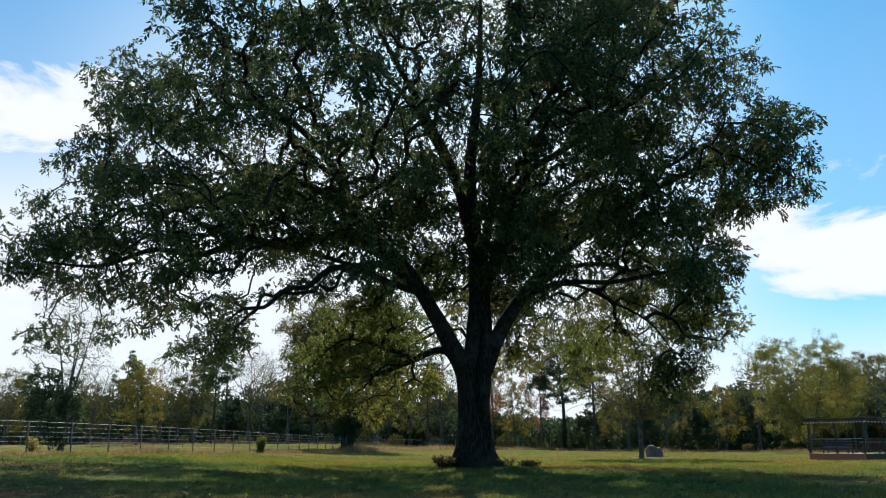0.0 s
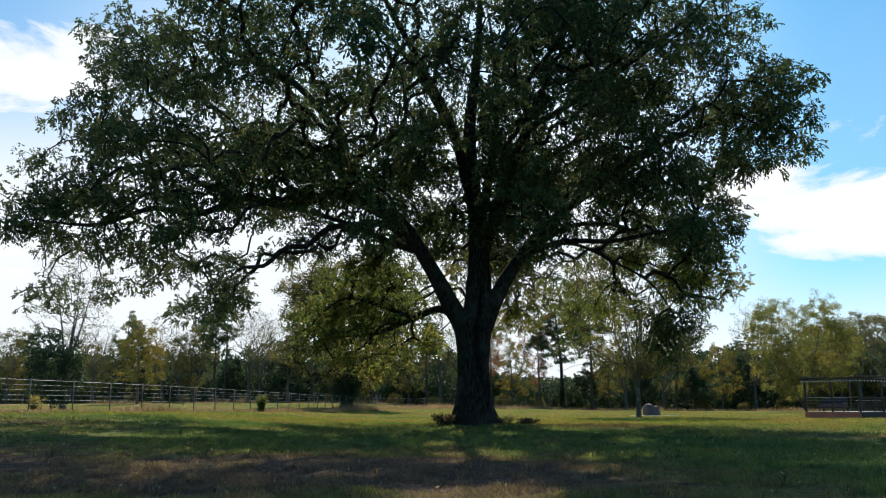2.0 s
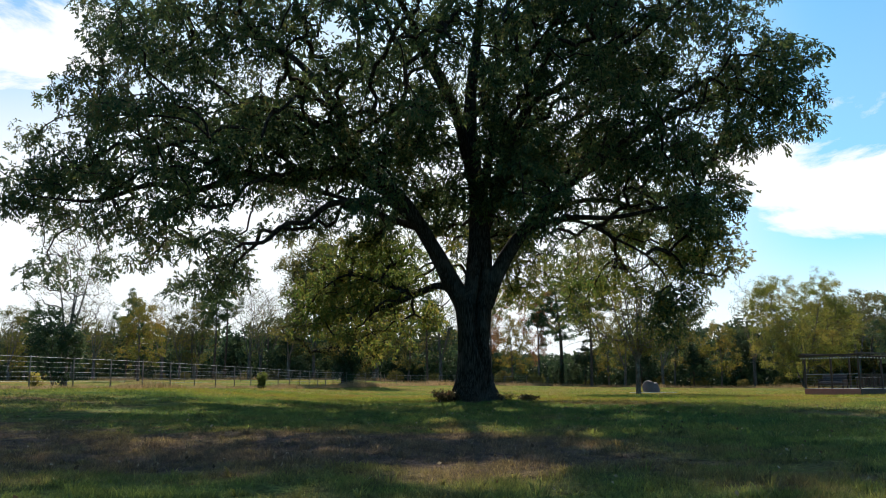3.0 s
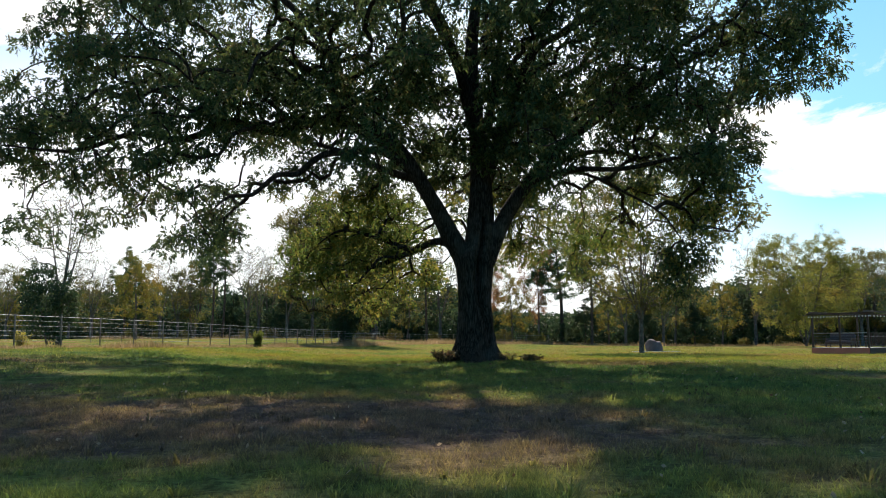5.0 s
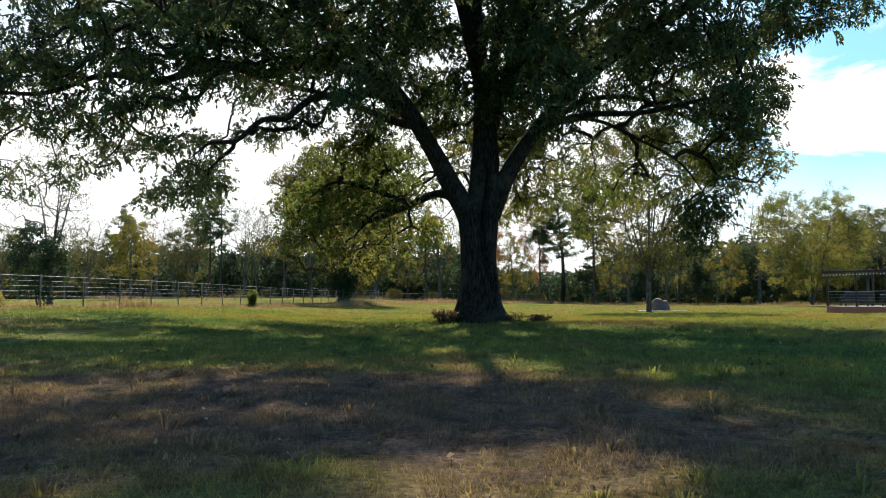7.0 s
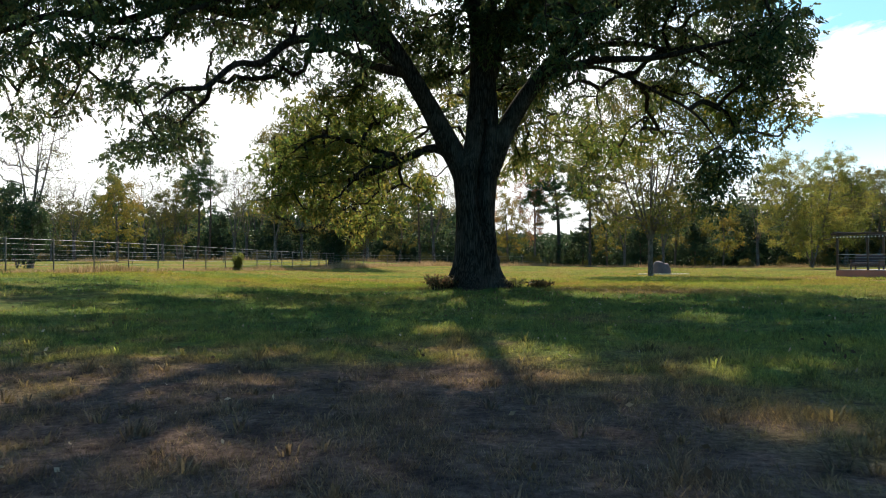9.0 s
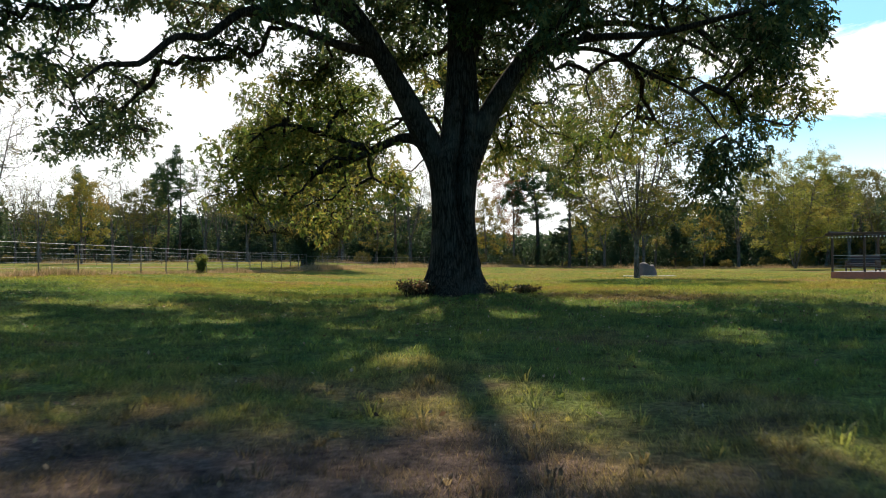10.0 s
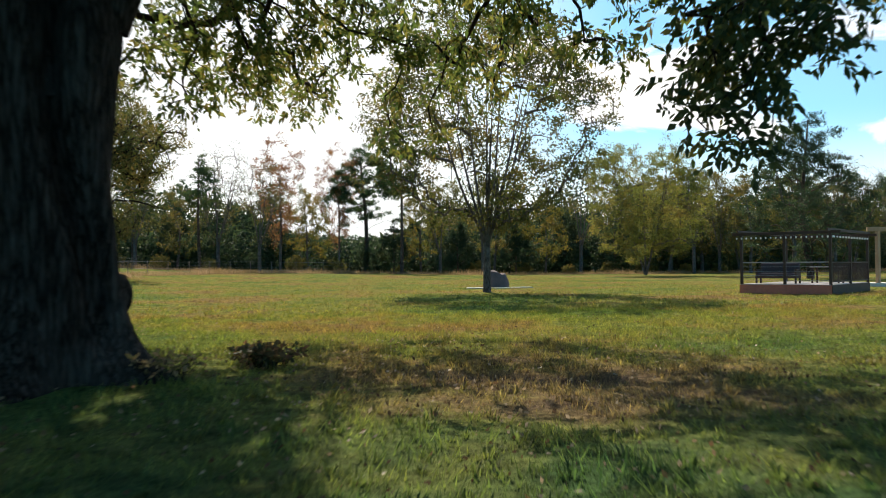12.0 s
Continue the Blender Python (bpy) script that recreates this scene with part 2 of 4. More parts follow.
# same leaf for the low boughs, with sunlight from behind put into its colour
LOW_LEAF = leaf_material("backlit_pecan_leaf", [(0.25, (0.038, 0.057, 0.018)), (0.5, (0.074, 0.09, 0.025)), (0.75, (0.125, 0.105, 0.032))], 0.55, through_light=2.6)
OLIVE_LEAF = leaf_material("olive_leaf", [(0.25, (0.035, 0.048, 0.018)), (0.5, (0.08, 0.082, 0.026)), (0.75, (0.16, 0.115, 0.04))], 0.4, vary=0.3)
YELLOW_LEAF = leaf_material("yellow_leaf", [(0.25, (0.06, 0.072, 0.018)), (0.5, (0.11, 0.1, 0.026)), (0.75, (0.18, 0.12, 0.036))], 0.45, vary=0.3)
EDGE_LEAF = leaf_material("edge_leaf", [(0.25, (0.07, 0.085, 0.026)), (0.5, (0.125, 0.13, 0.036)), (0.75, (0.2, 0.155, 0.05))], 0.5, vary=0.3)
RUST_LEAF = leaf_material("rust_leaf", [(0.25, (0.12, 0.055, 0.03)), (0.5, (0.17, 0.085, 0.04)), (0.75, (0.2, 0.12, 0.06))], 0.45)
# lifted a little towards blue: haze over the far wood put into the colour
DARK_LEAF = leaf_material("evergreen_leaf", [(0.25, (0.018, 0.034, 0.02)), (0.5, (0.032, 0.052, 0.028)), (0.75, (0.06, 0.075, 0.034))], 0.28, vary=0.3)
VINE_LEAF = leaf_material("vine_leaf", [(0.25, (0.03, 0.034, 0.016)), (0.5, (0.065, 0.05, 0.026)), (0.75, (0.11, 0.06, 0.036))], 0.3)
PINE_LEAF = leaf_material("pine_needle", [(0.25, (0.02, 0.045, 0.02)), (0.5, (0.035, 0.065, 0.024)), (0.75, (0.07, 0.09, 0.03))], 0.3)
WEED = leaf_material("dry_weed", [(0.25, (0.10, 0.085, 0.04)), (0.5, (0.2, 0.14, 0.08)), (0.75, (0.28, 0.2, 0.13))], 0.4, 0.8)
LITTER = leaf_material("fallen_leaf", [(0.25, (0.05, 0.032, 0.02)), (0.5, (0.13, 0.08, 0.045)), (0.75, (0.33, 0.25, 0.17))], 0.2, 0.5)


# ---- mesh helpers ----
def smooth01(v):
    v = np.clip(v, 0.0, 1.0)
    return v * v * (3 - 2 * v)


def ground_z(x, y, ripple=1.0):
    """Height of the lawn: it rises gently to the left and towards the far pasture."""
    x, y = np.asarray(x, float), np.asarray(y, float)
    z = 0.6 * smooth01((-x - 1) / 17) * smooth01((y - 12) / 22) + 0.9 * smooth01((y - 80) / 60) * smooth01((45 - x) / 60)
    z = z + 0.16 * np.exp(-((x - 1.5) ** 2 + (y - 35.4) ** 2) / 7.0)
    return z + ripple * (0.03 * np.sin(x * 0.9 + 1.3) * np.sin(y * 0.7) + 0.02 * np.sin(x * 2.1 + y * 1.7))


def gz(x, y):
    return float(ground_z(x, y))


def mesh_from(name, verts, faces, sides, mat, smooth=False):
    """A mesh from arrays: verts (n, 3), faces (m, sides)."""
    me = bpy.data.meshes.new(name)
    verts, faces = np.asarray(verts, np.float32), np.asarray(faces, np.int32)
    me.vertices.add(len(verts))
    me.vertices.foreach_set("co", verts.ravel())
    me.loops.add(faces.size)
    me.loops.foreach_set("vertex_index", faces.ravel())
    me.polygons.add(len(faces))
    me.polygons.foreach_set("loop_start", np.arange(0, faces.size, sides, dtype=np.int32))
    if smooth:
        me.polygons.foreach_set("use_smooth", np.ones(len(faces), bool))
    me.materials.append(mat)
    me.update(calc_edges=True)
    me.validate()
    return me


def part(name, me, parent, label=""):
    ob = new(name, me)
    ob.parent = parent
    if label:
        ob["label"] = label
    return ob


def bm_mesh(name, bm, mat, smooth=False):
    me = bpy.data.meshes.new(name)
    bmesh.ops.recalc_face_normals(bm, faces=bm.faces)
    bm.to_mesh(me)
    bm.free()
    me.materials.append(mat)
    if smooth:
        for p in me.polygons:
            p.use_smooth = True
    return me


def box(bm, size, at=(0, 0, 0), turn=0.0, bevel=0.0):
    made = bmesh.ops.create_cube(bm, size=1.0, matrix=Matrix.Translation(at) @ Matrix.Rotation(turn, 4, "Z") @ Matrix.Diagonal((*size, 1)))
    if bevel:
        edges = list({e for v in made["verts"] for e in v.link_edges})
        bmesh.ops.bevel(bm, geom=edges, offset=bevel, segments=1, affect="EDGES")
    return bm


def box_mesh(name, size, mat, at=(0, 0, 0), turn=0.0, bevel=0.0):
    return bm_mesh(name, box(bmesh.new(), size, at, turn, bevel), mat)


def thing(name, at=(0, 0, 0), label="", category="", group="", kind="", turn=0.0):
    ob = new(name)
    ob.matrix_world = pose(*at, 0, 0, turn)
    return tagged(ob, label, category, group, kind)


def catmull(pts, step):
    """A smooth line through pts (n, k), resampled about every step."""
    p = np.asarray(pts, float)
    if len(p) < 3:
        n = max(2, int(np.linalg.norm(p[-1, :3] - p[0, :3]) / step) + 1)
        return p[0] + (p[-1] - p[0]) * np.linspace(0, 1, n)[:, None]
    q = np.vstack([2 * p[0] - p[1], p, 2 * p[-1] - p[-2]])
    out = []
    for i in range(1, len(q) - 2):
        n = max(1, int(np.linalg.norm(q[i + 1, :3] - q[i, :3]) / step))
        t = (np.arange(n) / n)[:, None]
        a, b, c, d = q[i - 1], q[i], q[i + 1], q[i + 2]
        out.append(0.5 * (2 * b + (c - a) * t + (2 * a - 5 * b + 4 * c - d) * t ** 2 + (3 * b - a - 3 * c + d) * t ** 3))
    out.append(q[-2][None])
    return np.vstack(out)


def tube(line, radii, sides):
    """Vertices and quads of a round, tapered tube along line."""
    line = np.asarray(line, float)
    n = len(line)
    tan = np.gradient(line, axis=0)
    tan /= np.linalg.norm(tan, axis=1)[:, None] + 1e-9
    ref = np.where(np.abs(tan[:, 2:3]) > 0.9, np.array([[1.0, 0, 0]]), np.array([[0, 0, 1.0]]))
    ref[:] = ref[n // 2]
    u = np.cross(ref, tan)
    u /= np.linalg.norm(u, axis=1)[:, None] + 1e-9
    v = np.cross(tan, u)
    a = np.arange(sides) * 2 * math.pi / sides
    ring = np.cos(a)[None, :, None] * u[:, None] + np.sin(a)[None, :, None] * v[:, None]
    r = np.asarray(radii, float)
    r = r[:, None] if r.ndim == 1 else r
    verts = (line[:, None] + ring * r[:, :, None]).reshape(-1, 3)
    i, j = np.meshgrid(np.arange(n - 1), np.arange(sides), indexing="ij")
    k = (j + 1) % sides
    faces = np.stack([i * sides + j, i * sides + k, (i + 1) * sides + k, (i + 1) * sides + j], -1).reshape(-1, 4)
    return verts, faces


def merged(pieces):
    vs, fs, base = [], [], 0
    for v, f in pieces:
        vs.append(v)
        fs.append(f + base)
        base += len(v)
    return np.vstack(vs), np.vstack(fs)


def leaves(rng, centres, per, spread, size, droop=0.3, flat=0.75, slim=0.45):
    """Diamond leaves, slightly folded, scattered round the centres; spread may differ from centre to centre."""
    n = len(centres) * per
    c = np.repeat(np.asarray(centres, float), per, axis=0)
    off = rng.normal(size=(n, 3))
    off /= np.linalg.norm(off, axis=1)[:, None]
    off *= rng.random((n, 1)) ** 0.45
    off[:, 2] *= flat
    c = c + off * np.repeat(np.broadcast_to(spread, len(centres)), per)[:, None]
    d = rng.normal(size=(n, 3)) + off * 0.7
    d[:, 2] -= droop
    d /= np.linalg.norm(d, axis=1)[:, None]
    s = np.cross(d, rng.normal(size=(n, 3)))
    s /= np.linalg.norm(s, axis=1)[:, None]
    up = np.cross(s, d)
    ln = size * rng.uniform(0.65, 1.3, (n, 1))
    w = ln * slim * 0.5
    m = c + d * ln * 0.45 + up * ln * 0.07
    v = np.stack([c, m + s * w, c + d * ln, m - s * w], 1).reshape(-1, 3)
    return v, np.arange(n * 4).reshape(-1, 4)


def sprays(rng, centres, per, spread, size, count=9, slim=0.34):
    """Drooping leafy twig ends round the centres: each carries leaflets in two rows along its axis."""
    n = len(centres) * per
    c = np.repeat(np.asarray(centres, float), per, axis=0)
    off = rng.normal(size=(n, 3))
    off /= np.linalg.norm(off, axis=1)[:, None]
    off *= rng.random((n, 1)) ** 0.5
    off[:, 2] *= 0.75
    c = c + off * np.repeat(np.broadcast_to(spread, len(centres)), per)[:, None]
    axis = off * 0.9 + rng.normal(size=(n, 3)) * 0.5
    axis[:, 2] -= 0.45
    axis /= np.linalg.norm(axis, axis=1)[:, None]
    side = np.cross(axis, rng.normal(size=(n, 3)) * 0.6 + np.array([[0, 0, 1.0]]))
    side /= np.linalg.norm(side, axis=1)[:, None]
    long = size * rng.uniform(1.2, 2.1, n)
    t = (np.arange(count) + 0.4) / count
    sag = -0.22 * t ** 2
    root = c[:, None] + axis[:, None] * (long[:, None] * t)[:, :, None]
    root[:, :, 2] += long[:, None] * sag
    flip = np.where(np.arange(count) % 2, 1.0, -1.0)[None, :, None]
    d = axis[:, None] * 0.75 + side[:, None] * flip * 0.8 + rng.normal(size=(n, count, 3)) * 0.32
    d[:, :, 2] -= 0.3
    d /= np.linalg.norm(d, axis=2)[:, :, None]
    root, d = root.reshape(-1, 3), d.reshape(-1, 3)
    m = len(root)
    w = np.cross(d, rng.normal(size=(m, 3)))
    w /= np.linalg.norm(w, axis=1)[:, None]
    ln = size * rng.uniform(0.7, 1.25, (m, 1))
    mid = root + d * ln * 0.45
    v = np.stack([root, mid + w * ln * slim * 0.5, root + d * ln - np.array([[0, 0, 0.08]]) * ln, mid - w * ln * slim * 0.5], 1).reshape(-1, 3)
    return v, np.arange(m * 4).reshape(-1, 4)


def far_leaves(rng, centres, per, spread, size, flat=0.8, slim=0.6):
    """Small three-cornered leaf clusters for trees seen from afar."""
    n = len(centres) * per
    c = np.repeat(np.asarray(centres, float), per, axis=0)
    off = rng.normal(size=(n, 3))
    off *= rng.random((n, 1)) ** 0.5 / np.linalg.norm(off, axis=1)[:, None]
    off[:, 2] *= flat
    c = c + off * np.repeat(np.broadcast_to(spread, len(centres)), per)[:, None]
    d = rng.normal(size=(n, 3))
    d /= np.linalg.norm(d, axis=1)[:, None]
    w = np.cross(d, rng.normal(size=(n, 3)))
    w /= np.linalg.norm(w, axis=1)[:, None]
    ln = size * rng.uniform(0.6, 1.3, (n, 1))
    v = np.stack([c - w * ln * slim * 0.5, c + w * ln * slim * 0.5, c + d * ln], 1).reshape(-1, 3)
    return v, np.arange(n * 3).reshape(-1, 3)


def grow(nodes, parents, goals, bias):
    """Joins the goals to the branching line one by one, each where the way along the wood is short. Returns nodes and parents."""
    nodes, parents = np.asarray(nodes, float), list(parents)
    n0 = len(nodes)
    pos = np.vstack([nodes, goals])
    path = np.zeros(len(pos))
    for i, p in enumerate(parents):
        if p >= 0:
            path[i] = path[p] + np.linalg.norm(pos[i] - pos[p])
    par = np.full(len(pos), -1)
    par[:n0] = parents
    dist = np.linalg.norm(goals[:, None] - nodes[None], axis=2)
    cost = dist + bias * path[None, :n0]
    best = cost.argmin(1)
    bc = cost[np.arange(len(goals)), best]
    todo = np.ones(len(goals), bool)
    order = []
    for _ in range(len(goals)):
        g = int(np.where(todo, bc, 1e9).argmin())
        todo[g] = False
        k = n0 + g
        par[k] = best[g]
        path[k] = path[best[g]] + np.linalg.norm(pos[k] - pos[best[g]])
        order.append(k)
        d = np.linalg.norm(goals - pos[k], axis=1)
        d = d + 0.7 * np.maximum(0.0, d - 0.9) ** 2 + bias * path[k]
        hit = todo & (d < bc)
        bc[hit] = d[hit]
        best[hit] = k
    return pos, par, order, n0


def crooked(rng, pts, r):
    """Breaks the long straight runs of a branch into bent, slightly sagging ones."""
    out, rad = [pts[0]], [r[0]]
    for a, b, ra, rb in zip(pts[:-1], pts[1:], r[:-1], r[1:]):
        run = np.linalg.norm(b - a)
        n = int(run / 0.55)
        for i in range(1, n + 1):
            t = i / (n + 1)
            bend = rng.normal(size=3) * min(0.13, 0.06 * run)
            bend[2] += 0.1 * run * math.sin(math.pi * t)
            out.append(a + (b - a) * t + bend)
            rad.append(ra + (rb - ra) * t)
        out.append(b)
        rad.append(rb)
    return np.array(out), np.array(rad)


def twigs(rng, pos, par, order, n0, tip, power, most, sides_big=6, step=0.35, sides_small=4):
    """Tubes for all the grown wood; each chain follows its heaviest child."""
    weight = np.ones(len(pos))
    weight[:n0] = 0
    for k in reversed(order):
        weight[par[k]] += weight[k]
    kids = {}
    for k in order:
        kids.setdefault(par[k], []).append(k)
    pieces = []
    starts = [(p, k) for p in kids if p < n0 for k in kids[p]]
    while starts:
        p, k = starts.pop()
        chain = [p, k]
        while k in kids:
            ks = sorted(kids[k], key=lambda q: -weight[q])
            starts.extend((k, q) for q in ks[1:])
            k = ks[0]
            chain.append(k)
        r = np.minimum(tip * np.maximum(weight[chain], 1) ** power, most)
        r[0] = min(r[1] * 1.15, most)
        pts, r = crooked(rng, pos[chain], r)
        row = catmull(np.column_stack([pts, r]), max(step, 6 * tip))
        pieces.append(tube(row[:, :3], np.maximum(row[:, 3], tip * 0.5), sides_big if r[1] > 3 * tip else sides_small))
    return merged(pieces)


# ---- the large structure ----
def make_ground():
    xs = np.unique(np.concatenate([np.linspace(-2500, -120, 14), np.linspace(-120, -26, 30), np.linspace(-26, 32, 100), np.linspace(32, 130, 30), np.linspace(130, 2500, 14)]))
    ys = np.unique(np.concatenate([np.linspace(-2500, -20, 12), np.linspace(-20, 4, 20), np.linspace(4, 60, 100), np.linspace(60, 180, 60), np.linspace(180, 3500, 16)]))
    gx, gy = np.meshgrid(xs, ys, indexing="ij")
    verts = np.stack([gx, gy, ground_z(gx, gy)], -1).reshape(-1, 3)
    i, j = np.meshgrid(np.arange(len(xs) - 1), np.arange(len(ys) - 1), indexing="ij")
    n = len(ys)
    faces = np.stack([i * n + j, (i + 1) * n + j, (i + 1) * n + j + 1, i * n + j + 1], -1).reshape(-1, 4)
    ob = new("ground", mesh_from("ground", verts, faces, 4, LAWN, True))
    return tagged(ob, "mown green and straw-brown lawn and pasture", "ground", kind="structure")


ground = make_ground()


# ---- the great tree ----
TREE = Vector((1.5, 35.2, 0.0))
FURROW = 0.22  # turn about the trunk, in radians from its front


def trunk_tube(points, sides, flare=0.0, wobble=0.05, seed=0.0, step=0.22):
    """A limb or trunk from points (x, y, z, radius), with uneven girth and, at its foot, root flares."""
    row = catmull(points, step)
    n = len(row)
    a = np.arange(sides) * 2 * math.pi / sides
    rad = np.zeros((n, sides))
    for i in range(n):
        x, y, z, r = row[i]
        for j in range(sides):
            q = Vector((math.cos(a[j]) * 1.3, math.sin(a[j]) * 1.3, z * 0.45 + seed))
            lump = noise.noise(q) * wobble * 1.6 + noise.noise(q * 3.1) * wobble * 0.6
            foot = flare * math.exp(-max(0.0, z) / 0.42) * (0.55 + 0.45 * math.cos(5 * a[j] + 0.6) + 0.3 * math.cos(3 * a[j] + 2.0))
            if flare:
                # the deep furrow where two stems have grown together, winding down to one side
                turn = (a[j] - FURROW - 0.75 * float(smooth01((3.2 - z) / 2.4)) + math.pi) % (2 * math.pi) - math.pi
                lump -= 0.55 * math.exp(-(turn / 0.16) ** 2) * min(1.0, max(0.0, (z - 0.1) / 1.0)) - 0.1 * math.exp(-((abs(turn) - 0.5) / 0.28) ** 2)
            rad[i, j] = r * (1 + lump) + foot
    v, f = tube(row[:, :3], rad, sides)
    return row, v, f


def wood_mesh(name, v, f, mat):
    return mesh_from(name, v, f, 4, mat, True)


# outline of the crown, heights and how far it reaches to either side of the trunk
LEFT_Z, LEFT_X = (6, 12, 13.5, 14.5, 16.2, 16.8, 18, 18.6, 21, 24, 26), (-19, -18.6, -17.2, -15.8, -15.2, -12.4, -12.2, -13.2, -13, -9, -5)
RIGHT_Z, RIGHT_X = (5, 8, 9.5, 10.5, 12, 15, 15.7, 16.4, 18, 18.5, 20.5, 24, 26), (9, 10.5, 11.6, 13.2, 13.9, 13.5, 11.9, 11.4, 11.6, 9.6, 9.6, 6.5, 4)


def great_tree():
    rng = np.random.default_rng(7)
    tree = thing("pecan_tree", (TREE.x, TREE.y, 0), "huge old spreading pecan with dark furrowed trunk on the lawn", "tree")
    # trunk from below the turf to the fork, then on as the central leader
    row, v, f = trunk_tube([(0.02, 0, -0.25, 0.72), (0.0, 0, 0.4, 0.70), (0.0, 0, 1.0, 0.66), (0.0, 0, 2.0, 0.63), (0.02, 0, 3.0, 0.66), (0.03, 0, 3.8, 0.72), (0.14, 0, 4.4, 0.6), (0.24, 0.0, 4.9, 0.54), (0.3, 0.1, 6.0, 0.5)], 64, 0.75, 0.05, 3.0, 0.1)
    part("trunk", wood_mesh("trunk", v, f, BARK), tree, "furrowed dark grey-brown trunk with root flare")
    bm = bmesh.new()
    bmesh.ops.create_icosphere(bm, subdivisions=4, radius=1.0)
    for q in bm.verts:
        q.co = q.co * (1 + 0.16 * noise.noise(q.co * 1.6) + 0.05 * noise.noise(q.co * 5))
        q.co = Vector((q.co.x * 0.2 + 0.65, q.co.y * 0.25 + 0.12, q.co.z * 0.24 + 1.0))
    part("burl", bm_mesh("burl", bm, BARK, True), tree, "rounded dark burl on the trunk")
    nodes, parents, tips = [], [], []

    def limb(pts, r0, r1, seed):
        pts = np.asarray(pts, float)
        t = np.linspace(0, 1, len(pts)) ** 0.8
        pr = np.column_stack([pts, r0 + (r1 - r0) * t])
        pr[-1, 3] *= 0.3
        row, v, f = trunk_tube(pr, 16, 0.0, 0.07, seed, 0.25)
        part("limb", wood_mesh("limb", v, f, BARK), tree)
        tips.append(Vector(row[-1, :3]))
        for i in range(0, len(row), 3):
            nodes.append(row[i, :3])
            parents.append(-1 if i == 0 else len(nodes) - 2)

    limb([(-0.05, 0, 3.0), (-0.42, -0.12, 4.1), (-0.95, -0.35, 5.0), (-1.45, -0.6, 5.95), (-2.3, -1.1, 7.3), (-3.0, -1.6, 8.2), (-4.3, -2.3, 9.2), (-5.2, -2.8, 10.1), (-6.8, -3.5, 10.8), (-9.2, -4.2, 11.0)], 0.46, 0.1, 11)
    limb([(-2.3, -1.1, 7.2), (-3.4, -2, 7.8), (-4.6, -3, 7.55), (-5.4, -3.6, 7.3), (-6.1, -4.2, 6.55), (-6.7, -4.7, 6.4), (-7.4, -5.2, 5.65), (-8.0, -5.6, 5.55), (-8.5, -6, 5.0)], 0.17, 0.04, 12)
    limb([(-2.9, -1.5, 8.0), (-5.2, -2, 9.0), (-7.0, -2.6, 8.4), (-8.6, -3.1, 8.6), (-10.2, -3.6, 7.9), (-11.8, -4, 8.0), (-13.6, -4.5, 7.3), (-15.8, -5, 7.4)], 0.23, 0.05, 13)
    limb([(-1.9, -0.9, 6.9), (-3.4, 0.5, 7.6), (-5.3, 2.5, 8.8), (-8.3, 5, 10.1), (-11.5, 7, 11.2)], 0.18, 0.05, 14)
    limb([(-4.6, -2.5, 9.5), (-5.5, -2, 11.7), (-7.4, -1, 14.1), (-10.1, 0, 15.8), (-13.3, 0.5, 17.1)], 0.22, 0.05, 15)
    limb([(0.28, 0.1, 5.6), (0.3, 0.2, 7.6), (0.1, 0.5, 10.1), (0.0, 0.8, 12.7), (0.3, 1, 15.4), (0.5, 1, 18.1), (0.6, 1, 23.0)], 0.48, 0.08, 16)
    limb([(0.15, 0.3, 8.7), (-0.8, -1.2, 12.0), (-1.9, -2.6, 13.9), (-3.2, -4, 15.9), (-4.2, -5, 17.5)], 0.22, 0.06, 17)
    limb([(0.3, 0.2, 7.8), (1.0, 2.5, 11.6), (1.5, 4.5, 16.2), (1.1, 6.5, 21.4)], 0.24, 0.06, 18)
    limb([(0.1, 0.5, 10.6), (-1.5, 1.5, 14.2), (-3.4, 2.5, 17.4), (-6.2, 3, 20.6)], 0.24, 0.06, 19)
    limb([(0.45, 0, 3.9), (0.9, -0.1, 5.0), (1.5, -0.2, 6.1), (2.4, -0.4, 7.3), (3.6, -0.8, 8.5), (5.2, -1.2, 9.6), (7.2, -1.6, 10.9), (9.0, -2, 11.7), (10.4, -2.2, 12.3)], 0.38, 0.06, 20)
    limb([(0.7, 0.2, 5.0), (2.3, 1, 7.0), (4.1, 1.7, 8.4), (6.2, 2.3, 8.7), (8.3, 2.6, 8.0), (9.9, 2.6, 7.0)], 0.17, 0.04, 21)
    limb([(2.2, -0.4, 7.0), (3.6, -2, 7.1), (5.0, -3.6, 6.8), (6.2, -5, 6.8), (7.3, -6.5, 6.8)], 0.14, 0.04, 22)
    limb([(0.4, 0.2, 6.6), (1.4, 0, 9.9), (2.3, -0.5, 12.0), (3.7, -1, 12.8), (6.2, -1.5, 14.4), (8.6, -1.8, 16.2), (10.1, -2, 17.7)], 0.24, 0.05, 23)
    limb([(1.0, 0.3, 8.6), (3.3, 2.5, 11.6), (6.1, 5, 13.8), (9.6, 7.5, 16.2)], 0.2, 0.05, 24)
    limb([(-0.4, -0.1, 4.1), (-1.3, 0.2, 4.75), (-2.6, 0.5, 4.3), (-4.0, 0.8, 3.8), (-5.5, 1, 3.7)], 0.2, 0.04, 25)
    limb([(-2.4, 0.45, 4.4), (-3.8, 1.3, 5.0), (-5.4, 1.9, 5.4), (-6.8, 1.9, 4.4)], 0.11, 0.03, 27)
    limb([(3.0, 1.28, 7.55), (4.4, 0.7, 7.5), (5.9, 0, 6.6), (7.1, -0.6, 5.7), (7.9, -1, 4.4)], 0.09, 0.03, 26)

